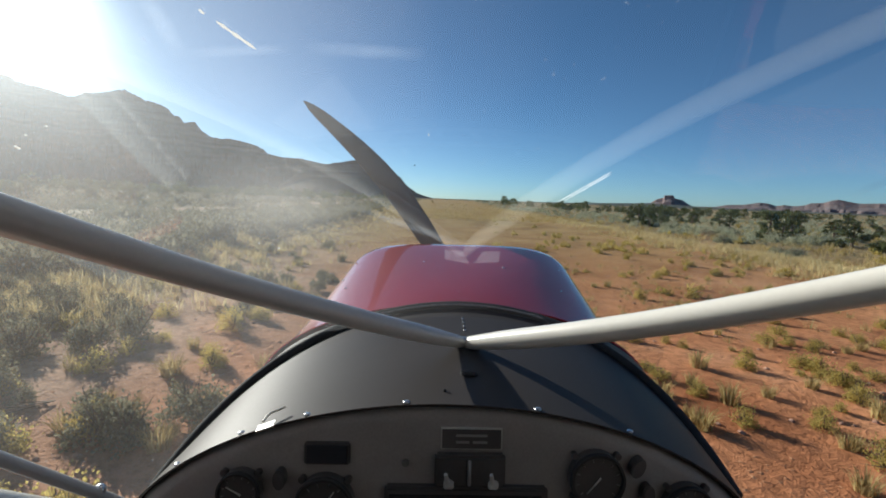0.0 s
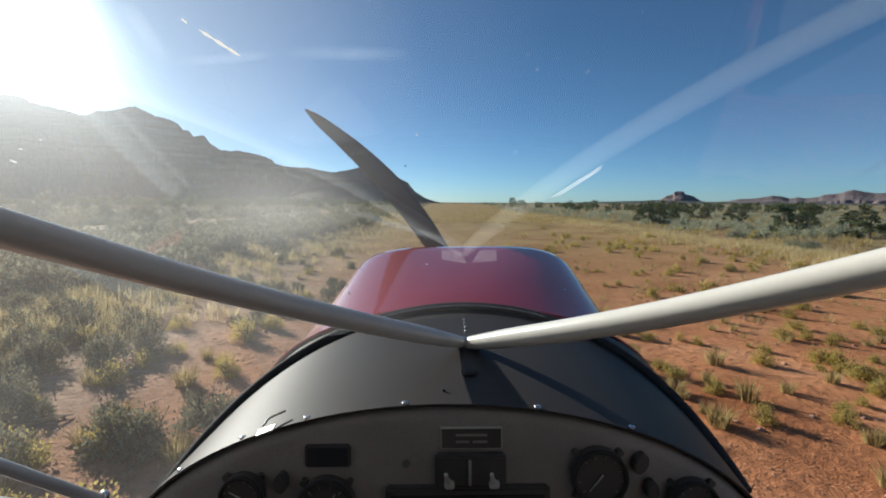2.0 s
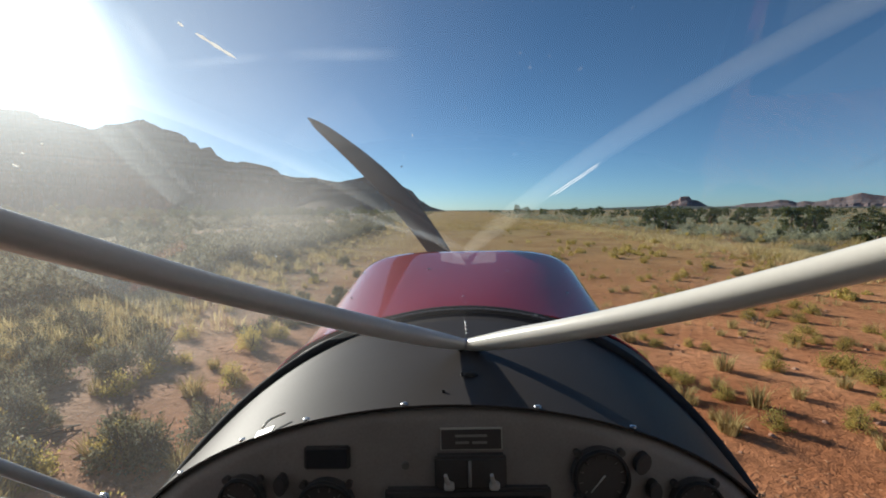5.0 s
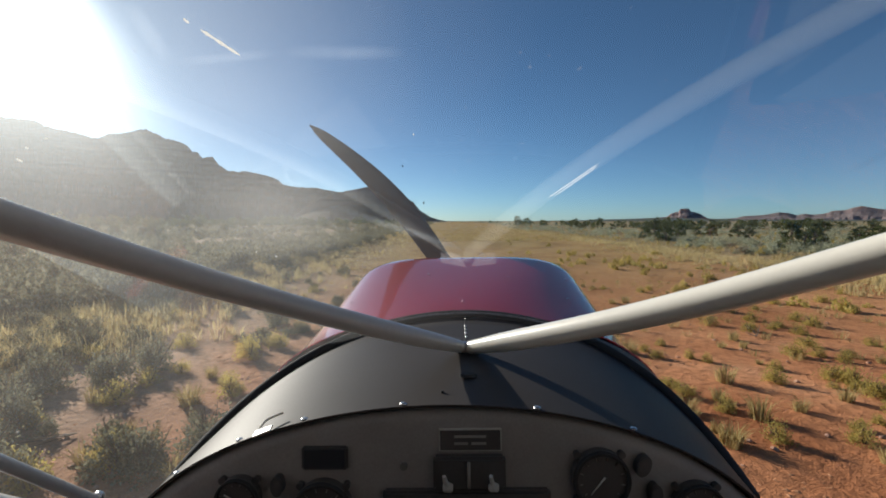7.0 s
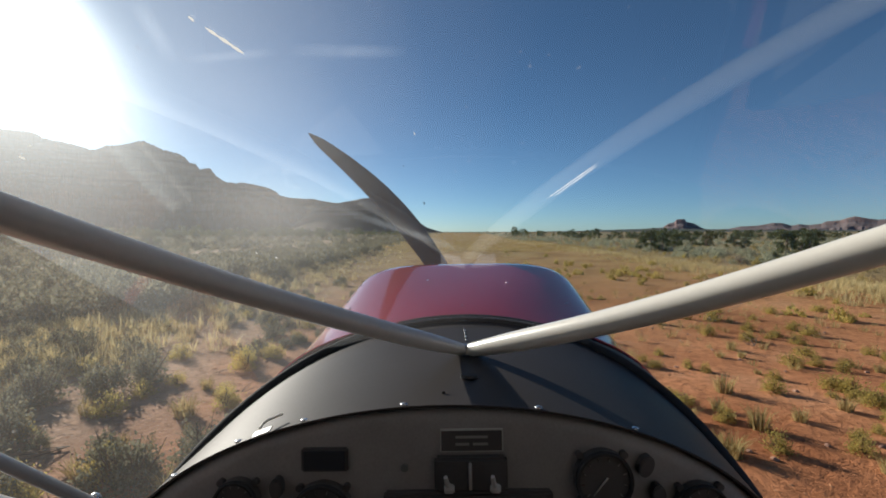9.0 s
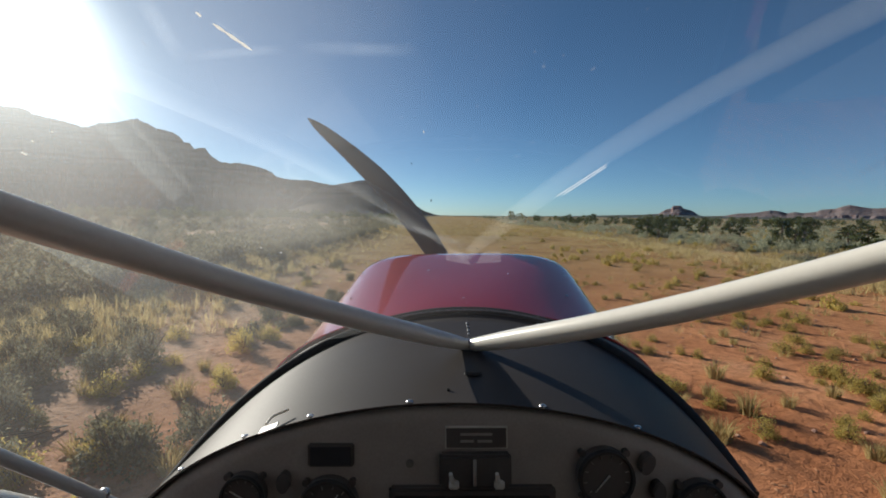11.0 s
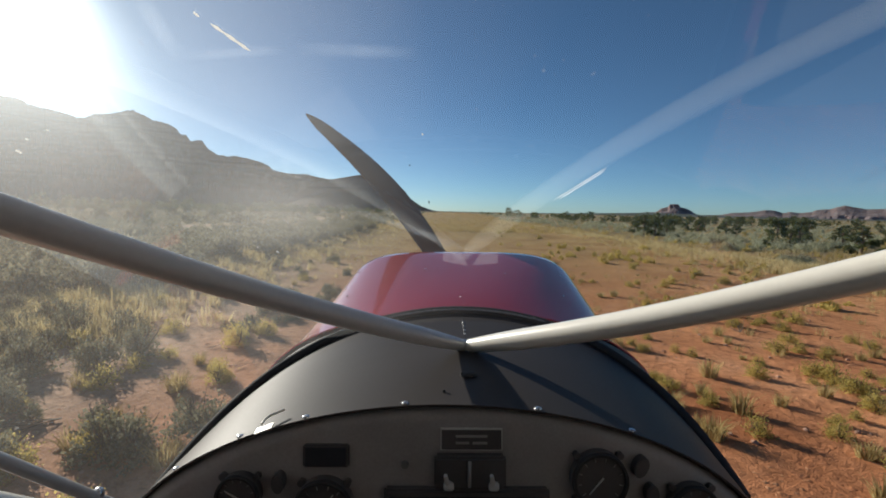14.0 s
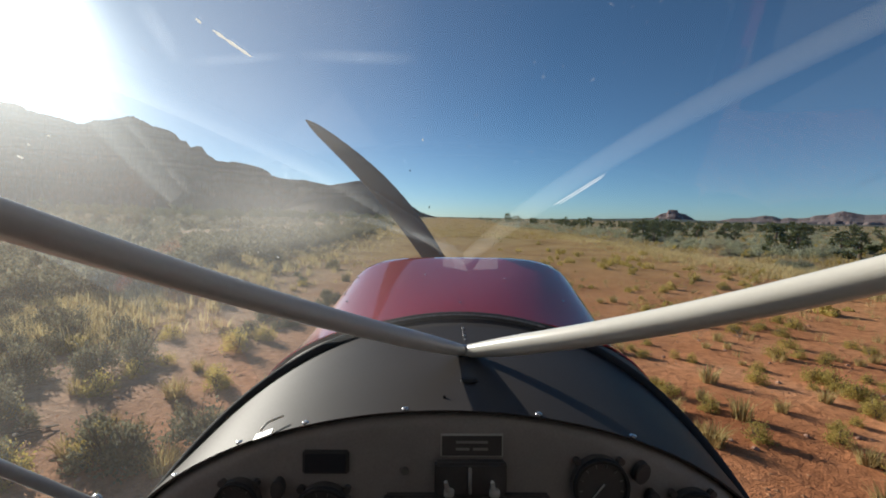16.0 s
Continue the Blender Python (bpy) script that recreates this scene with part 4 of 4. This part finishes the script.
for r0, u0, r1, u1, w in ((-0.532, 0.505, -0.442, 0.444, 0.0016), (-0.571, 0.531, -0.558, 0.520, 0.0012), (-0.945, 0.243, -0.938, 0.240, 0.0009), (-0.90, 0.262, -0.893, 0.262, 0.0009), (-0.377, -0.008, -0.371, -0.010, 0.0008), (-0.42, 0.004, -0.418, 0.0, 0.0006), (-0.967, 0.217, -0.952, 0.210, 0.0011), (-0.052, 0.262, -0.051, 0.256, 0.0007)):
    pts = [on_glass(r0 + (r1 - r0) * k / 6, u0 + (u1 - u0) * k / 6) for k in range(7)]
    along = (pts[-1] - pts[0]).normalized()
    across = along.cross(pts[3].normalized()).normalized() * w
    wide = (0.2, 0.9, 0.45, 1.0, 0.6, 0.85, 0.2)
    air("glint_mark", loft([[p - across * f for p, f in zip(pts, wide)], [p + across * f for p, f in zip(pts, wide)]]), WHITE_GLINT, windshield, "small white mark put on the windshield as a glint")

# specks of dried mud on the pane
for px, py, h in ((722, 293, 1.6), (757, 358, 3.2)):
    c = on_glass((px - 784) / 784, (441 - py) / 784)
    bm = bmesh.new()
    ring = [bm.verts.new(c + Vector((math.cos(k * 0.785) * 0.0008, 0, math.sin(k * 0.785) * 0.00085 * h * (0.7 + 0.3 * math.sin(3 * k + px))))) for k in range(8)]
    bm.faces.new(ring)
    air("mud_speck", bm, BARK, windshield, "dark speck of dried mud on the windshield", smooth=False)

# brace joint's reflection as pale patches on the pane, over the cowling's front edge
for corners in (((783, 445), (816, 448), (827, 471), (783, 462)), ((836, 469), (850, 447), (880, 446), (880, 466))):
    bm = bmesh.new()
    bm.faces.new([bm.verts.new(on_glass((px - 784) / 784, (441 - py) / 784)) for px, py in corners])
    strip = air("reflection_patch", bm, REFLECTION_PATCH, windshield, "pale patch put on the windshield as the brace joint's reflection", smooth=False)
    strip.visible_shadow = False

# reflections and flare put on the pane as pale streaks, and a sun glint
def pane_streak(name, r0, u0, r1, u1, w, mat, label, lean=0.0):
    pts = [on_glass(r0 + (r1 - r0) * k / 16, u0 + (u1 - u0) * k / 16) for k in range(17)]
    along = (pts[-1] - pts[0]).normalized()
    across = along.cross(pts[8].normalized() + to_sun * lean).normalized() * w      # lean: turns the streak's face to the sun, to brighten it
    bm = loft([[p + across * f for p in pts] for f in (-1, -0.5, 0, 0.5, 1)])
    bm.verts.index_update()
    uv = bm.loops.layers.uv.new("UVMap")
    for f in bm.faces:
        for lp in f.loops:
            lp[uv].uv = (lp.vert.index % 17 / 16, lp.vert.index // 17 / 4)
    ob = air(name, bm, mat, windshield, label)
    ob.visible_shadow = False


pane_streak("veil_streak", -0.34, 0.450, -0.06, 0.442, 0.007, GLARE_STREAK, "faint glare streak put on the windshield")
pane_streak("veil_streak", -0.70, 0.575, -0.60, 0.420, 0.009, GLARE_STREAK, "faint glare streak put on the windshield")
pane_streak("veil_streak", -0.24, 0.10, 0.07, -0.005, 0.006, GLARE_STREAK, "faint glare streak put on the windshield")
pane_streak("veil_streak", 0.915, 0.150, 1.03, 0.205, 0.005, GLARE_STREAK, "faint glare streak put on the windshield")
pane_streak("veil_streak", -0.60, 0.430, -0.36, 0.448, 0.005, GLARE_STREAK, "faint glare streak put on the windshield")
# double glint of reflected sun, drawn as two thin white lines
pane_streak("sun_glint", 0.245, 0.1105, 0.366, 0.1865, 0.0005, SUN_GLINT, "sun glint drawn as a white line on the windshield", 1.3)
pane_streak("sun_glint", 0.258, 0.1130, 0.364, 0.1805, 0.0005, SUN_GLINT, "sun glint drawn as a white line on the windshield", 1.3)

# brace tubes that meet in a V on the glareshield
JOINT = Vector((0.0375, 0.72, -0.1575))
def brace(end, sag, thick, paint, label, flare=0.0):
    pts = [JOINT.lerp(end, k / 16) + Vector((0, 0, -sag * math.sin(math.pi * k / 16) + flare * (k / 16) ** 3)) for k in range(17)]
    return air("brace_tube", tube(pts, [thick * f for f in (0.67, 0.82, 0.94)] + [thick + flare * (k / 16) ** 3 for k in range(3, 17)], 24), paint, label=label)


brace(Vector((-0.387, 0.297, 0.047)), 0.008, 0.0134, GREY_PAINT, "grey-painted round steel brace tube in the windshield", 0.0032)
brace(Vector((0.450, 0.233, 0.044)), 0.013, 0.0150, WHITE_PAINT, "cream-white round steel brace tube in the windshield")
foot = air("brace_bracket", block(0.018, 0.058, 0.705, 0.735, -0.178, -0.158, 0.004), DARK_TUBE, label="dark bracket where the brace tubes meet")
bm = bmesh.new()
bmesh.ops.create_cone(bm, cap_ends=True, segments=6, radius1=0.0052, radius2=0.0046, depth=0.006, matrix=Matrix.Translation(JOINT + Vector((-0.003, -0.010, 0.0085))) @ pose(0, 0, 0, 20))
air("brace_bolt", bm, STEEL, foot, "bright steel bolt head", smooth=False)
for k in range(4):
    bm = bmesh.new()
    bmesh.ops.create_uvsphere(bm, u_segments=8, v_segments=6, radius=0.0022, matrix=Matrix.Translation((0.04, 0.79 + 0.022 * k, station(0.79 + 0.022 * k)[2] + 0.0005)))
    air("rivet", bm, STEEL, glareshield)

# screws along the glareshield's rear edge, its drain hole and its grommet
for x in (-0.322, -0.245, -0.166, -0.046, 0.115, 0.229):
    cx, y, top, a, b, _ = station(0.537)
    z = top - b + b * math.sqrt(1 - ((x - cx) / a) ** 2)
    bm = bmesh.new()
    bmesh.ops.create_uvsphere(bm, u_segments=14, v_segments=8, radius=0.0046, matrix=Matrix.Translation((x, y, z)) @ Matrix.Diagonal((1, 1, 0.45, 1)))
    air("screw", bm, STEEL, glareshield, "bright steel screw head")
for x, y, r in ((0.036, 0.618, 0.013), (0.001, 0.563, 0.0022)):
    cx, _, top, a, b, _ = station(y)
    bm = bmesh.new()
    bmesh.ops.create_cone(bm, cap_ends=True, segments=20, radius1=r, radius2=r * 0.8, depth=0.004,
                          matrix=Matrix.Translation((x, y, top - b + b * math.sqrt(1 - ((x - cx) / a) ** 2) + 0.001)) @ pose(0, 0, 0, -5))
    air("grommet", bm, RUBBER, glareshield, "black rubber grommet")

# instrument panel, with a rounded lip under the glareshield
def panel_hoop(y, inset):
    cx, _, top, a, b, ne = station(PANEL_Y)
    return hoop(cx, y, top - inset, a - inset, b - inset * 0.5, ne, 0.36)


panel_rows = [panel_hoop(PANEL_Y + 0.024, 0.0034)] + [panel_hoop(PANEL_Y + 0.001 + 0.015 * (1 - math.sin(k * math.pi / 16)), 0.0034 + 0.018 * (1 - math.cos(k * math.pi / 16))) for k in range(9)]
bm = loft(panel_rows)
bm.verts.ensure_lookup_table()
n_h = len(panel_rows[0])
bm.faces.new([bm.verts[9 * n_h + k] for k in range(n_h)])
panel = air("instrument_panel", bm, PANEL_PAINT, label="grey painted instrument panel with dark instruments")
FACE = PANEL_Y + 0.001
K = FACE / 784.0


def at(px, py):
    return ((px - 784) * K, (441 - py) * K)


def panel_block(name, x0, z0, x1, z1, depth, mat, parent=aircraft, label="", bevel=0.002, back=0.004):
    (xa, za), (xb, zb) = at(x0, z0), at(x1, z1)
    return air(name, block(min(xa, xb), max(xa, xb), FACE - depth, FACE + back, min(za, zb), max(za, zb), bevel), mat, parent, label, smooth=False)


placard = panel_block("placard", 779, 757, 889, 796, 0.0025, PALE_MARK, label="black placard with a pale border and two pale lines of worn lettering", bevel=0.0005)
panel_block("placard_face", 781.5, 759.5, 886.5, 793.5, 0.0035, INSTRUMENT, placard, bevel=0.0)
for x0, x1, z in ((806, 862, 770), (806, 830, 782), (836, 862, 782)):
    panel_block("lettering_bar", x0, z - 2.2, x1, z + 2.2, 0.0040, PANEL_PAINT, placard, "worn pale lettering", bevel=0.0)
switch_box = panel_block("switch_box", 769, 802, 894, 857, 0.012, INSTRUMENT, label="black switch box with two white levers", bevel=0.003)
for x in (794, 872):
    (xa, za) = at(x, 846)
    air("switch_lever", tube([(xa, FACE - 0.012, za), (xa - 0.002, FACE - 0.020, za + 0.004), (xa - 0.004, FACE - 0.026, za + 0.016)], [0.003, 0.003, 0.0022], 10), PALE_MARK, switch_box)
    air("lever_base", block(xa - 0.006, xa + 0.006, FACE - 0.018, FACE - 0.011, za - 0.007, za + 0.002, 0.0015), PALE_MARK, switch_box)
air("divider", block(at(830, 0)[0] - 0.002, at(830, 0)[0] + 0.002, FACE - 0.016, FACE - 0.011, at(0, 852)[1], at(0, 808)[1], 0.0008), PANEL_PAINT, switch_box)
radio = panel_block("radio", 681, 860, 971, 980, 0.010, INSTRUMENT, label="wide black radio unit", bevel=0.003)
panel_block("radio_face", 690, 872, 960, 970, 0.013, RUBBER, radio, bevel=0.001)
vent = panel_block("dark_display", 538, 786, 619, 826, 0.005, INSTRUMENT, label="small dark rectangular display", bevel=0.002)
panel_block("display_glass", 543, 790, 614, 822, 0.0062, BLADE, vent, bevel=0.0005)


def gauge(px, py, r_px, label, needle):
    x, z = at(px, py)
    r = r_px * K
    g_ = air("gauge", disc(x, FACE - 0.004, z, r, 0.016), INSTRUMENT, aircraft, label)
    rows = []
    for rr, yy in ((r * 0.86, FACE - 0.0125), (r * 0.88, FACE - 0.0165), (r * 0.97, FACE - 0.0165), (r * 1.0, FACE - 0.012)):
        rows.append([Vector((x + rr * math.cos(k * math.pi / 24), yy, z + rr * math.sin(k * math.pi / 24))) for k in range(48)])
    air("bezel", loft(rows, True), RUBBER, g_)
    for k in range(10):
        an = math.radians(-130 + 260 * k / 9)
        d = Vector((math.sin(an), 0, math.cos(an)))
        c = Vector((x, FACE - 0.0127, z))
        air("tick_mark", tube([c + d * r * 0.68, c + d * r * 0.80], [0.0006, 0.0006], 6), PANEL_PAINT, g_)
    d = Vector((math.sin(math.radians(needle)), 0, math.cos(math.radians(needle))))
    c = Vector((x, FACE - 0.0135, z))
    air("needle", tube([c - d * r * 0.15, c + d * r * 0.62], [0.0012, 0.0006], 6), PALE_MARK, g_, "pale needle")
    for sx, sz in ((-0.78, 0.78), (0.78, 0.78), (-0.78, -0.78), (0.78, -0.78)):
        air("mounting_screw", disc(x + sx * r, FACE - 0.003, z + sz * r, 0.0045, 0.008, 12, 0.0008), INSTRUMENT, g_)
    return g_


gauge(1057, 841, 49, "round black instrument gauge with a pale needle", -140)
gauge(576, 893, 52, "round black instrument gauge in the panel", 35)
gauge(428, 872, 38, "round black instrument gauge in the panel", -60)
gauge(1222, 893, 44, "round black instrument gauge in the panel", 100)
for px, py, rx_, tilt in ((1130, 820, 15, 25), (497, 850, 14, 0), (1150, 868, 14, 0)):
    x, z = at(px, py)
    bm = disc(0, 0, 0, rx_ * K, 0.014, 24)
    bm.transform(Matrix.Translation((x, FACE - 0.005, z)) @ pose(0, 0, 0, 0, tilt, 0) @ Matrix.Diagonal((0.8, 1, 1.25, 1)))
    air("knob", bm, INSTRUMENT, panel, "black control knob")
x, z = at(717, 822)
air("plug_button", disc(x, FACE - 0.001, z, 0.0045, 0.005, 16, 0.0006), CABIN_CLOTH, panel)

# pale tag and bent wire clip on the panel's edge
clip_ = air("edge_tag", block(-0.011, 0.011, -0.006, 0.006, -0.001, 0.001, 0.0004), WHITE_PAINT, panel, "white folded tag on the panel's edge", smooth=False)
clip_.data.transform(SET_DOWN @ Matrix.Translation((-0.2085, 0.517, -0.2105)) @ pose(0, 0, 0, 12, -20, 0) @ SET_DOWN.inverted())
air("wire_clip", tube([(-0.2150, 0.525, -0.2085), (-0.2150, 0.538, -0.2068), (-0.2120, 0.543, -0.2052), (-0.1975, 0.552, -0.2010)], [0.0015] * 4, 8), WHITE_PAINT, panel, "thin white bent wire clip")

# tubes along the door
air("door_tube", tube([(-0.385, 0.28, -0.118), (-0.372, 0.36, -0.168), (-0.362, 0.475, -0.272), (-0.35, 0.60, -0.39)], [0.0058] * 4, 16), GREY_PAINT, label="thin grey-painted steel door-frame tube")
air("door_tube", tube([(-0.41, 0.28, -0.166), (-0.395, 0.38, -0.228), (-0.385, 0.47, -0.298), (-0.37, 0.60, -0.43)], [0.018] * 4, 18), GREY_PAINT, label="thick grey-painted steel door-frame tube")
bm = bmesh.new()
bmesh.ops.create_uvsphere(bm, u_segments=12, v_segments=8, radius=0.006, matrix=Matrix.Translation((-0.362, 0.466, -0.258)))
air("door_stud", bm, STEEL, label="bright steel stud on the door tube")

# propeller, at rest
HUB = Vector((0.082, 1.78, -0.18))
propeller = air("propeller", disc(HUB.x, HUB.y, HUB.z, 0.09, 0.12, 32, 0.01), BLADE, label="dark two-bladed propeller standing still")
blade_dir = Vector((-0.660, 0, 0.751)).normalized()
for sign in (1, -1):
    d = blade_dir * sign
    s_ = d.cross(Vector((0, 1, 0)))
    rows = []
    for k in range(25):
        t_ = k / 24
        r = 0.05 + 0.905 * t_
        chord = 0.075 + 0.045 * math.sin(math.pi * min(t_ * 0.9 + 0.1, 1)) - 0.045 * t_
        if t_ > 0.9:
            chord *= math.sqrt(max(1 - ((t_ - 0.9) / 0.103) ** 2, 0.02))
        twist = radians(38 - 26 * t_)
        sweep = -0.055 * math.sin(math.pi * t_) * 0.9
        c_ax = s_ * math.cos(twist) + Vector((0, 1, 0)) * math.sin(twist)
        n_ax = d.cross(c_ax)
        th = 0.018 * (1 - 0.75 * t_)
        rows.append([HUB + d * r + s_ * sweep + c_ax * chord * 0.5 * math.cos(2 * math.pi * q / 14) + n_ax * th * math.sin(2 * math.pi * q / 14) for q in range(14)])
    bm = loft(rows, True)
    bm.verts.ensure_lookup_table()
    bm.faces.new([bm.verts[24 * 14 + q] for q in range(14)])
    air("blade", bm, BLADE, propeller)
bm = bmesh.new()
bmesh.ops.create_cone(bm, cap_ends=True, segments=32, radius1=0.10, radius2=0.02, depth=0.2, matrix=Matrix.Translation(HUB + Vector((0, 0.16, 0))) @ pose(0, 0, 0, -90))
air("spinner", bm, RED_PAINT, propeller)
air("engine_shaft", tube([(0.055, NOSE_Y, -0.19), (0.082, 1.75, -0.18)], [0.06, 0.06], 20), DARK_TUBE)

# unseen cabin behind the panel: sides, floor, roof and rear wall
for sx in (-1, 1):
    rows = [[Vector((sx * w, y, z)) for z in (-1.02, -0.7, -0.45, top)] for y, w, top in ((0.55, 0.402, -0.39), (0.2, 0.42, -0.36), (-0.4, 0.42, -0.34), (-1.1, 0.38, -0.30))]
    air("fuselage_side", loft(rows), RED_PAINT, label="red fabric fuselage side", thick=0.01)
# unseen linings added to keep side light, ground reflections and red bounce off
for sx in (-1, 1):
    rows = [[Vector((sx * w, y, z)) for z in (-0.45, -0.2, 0.1, 0.362)] for y, w in ((0.36 if sx > 0 else 0.16, 0.46 if sx > 0 else 0.44), (-0.4, 0.44), (-1.1, 0.40))]
    low = [[Vector((sx * w, y, z)) for z in (-1.01, -0.7, -0.40)] for y, w in ((0.52, 0.385), (0.2, 0.40), (-0.4, 0.40), (-1.09, 0.36))]
    air("unseen_cabin_wall", loft(low), CABIN_CLOTH, label="unseen grey cabin wall lining that blocks side light", thick=0.006)
    air("unseen_cabin_wall", loft(rows), CABIN_CLOTH, label="unseen grey cabin wall lining that blocks side light", thick=0.012)
air("cabin_floor", block(-0.42, 0.42, -1.1, FIRE_Y, -1.04, -1.015, 0.004), CABIN_CLOTH)
# unseen, spread wide to keep sky light off the brace tubes
air("unseen_wing_root", block(-2.4, 2.4, -1.1, 0.17, 0.362, 0.47, 0.03), WHITE_PAINT, label="unseen white wing centre section that shades the cabin", smooth=False)
air("rear_wall", block(-0.40, 0.40, -1.13, -1.095, -1.02, 0.36, 0.004), CABIN_CLOTH)
air("firewall", block(-0.36, 0.43, FIRE_Y - 0.004, FIRE_Y + 0.006, -1.02, -0.36, 0.002), STEEL)
air("lower_cowling", loft([[Vector((0.036 + w * math.cos(math.pi + math.pi * k / 20), y, z0 + (z0 - zb) * math.sin(math.pi + math.pi * k / 20))) for k in range(21)]
                           for y, w, z0, zb in ((FIRE_Y, 0.42, -0.78, -1.03), (1.15, 0.37, -0.74, -0.95), (NOSE_Y, 0.30, -0.66, -0.80))]), RED_PAINT, label="red lower cowling", thick=0.003)

# landing gear, down to the ground
inv = SET_DOWN.inverted()
for sx in (-1, 1):
    foot_w = Vector((0.036 + sx * 0.90, 0.75, 0.36))
    f_ = inv @ foot_w
    air("gear_leg", tube([(0.02 + sx * 0.38, 0.70, -0.98), (0.02 + sx * 0.66, 0.72, -1.30), tuple(f_)], [0.025, 0.025, 0.022], 12), RED_PAINT)
    rows = []
    for q in range(17):
        an = 2 * math.pi * q / 16
        rr, xx = 0.25 + 0.11 * math.cos(an), 0.10 * math.sin(an)
        rows.append([inv @ Vector((foot_w.x + xx, foot_w.y + rr * math.cos(2 * math.pi * k / 40), foot_w.z + rr * math.sin(2 * math.pi * k / 40))) for k in range(40)])
    wheel = air("wheel", tube([f_ - Vector((0.07, 0, 0)), f_ + Vector((0.07, 0, 0))], [0.15, 0.15], 24), DARK_TUBE)
    air("tyre", loft(rows, True), RUBBER, wheel, "fat black tyre")
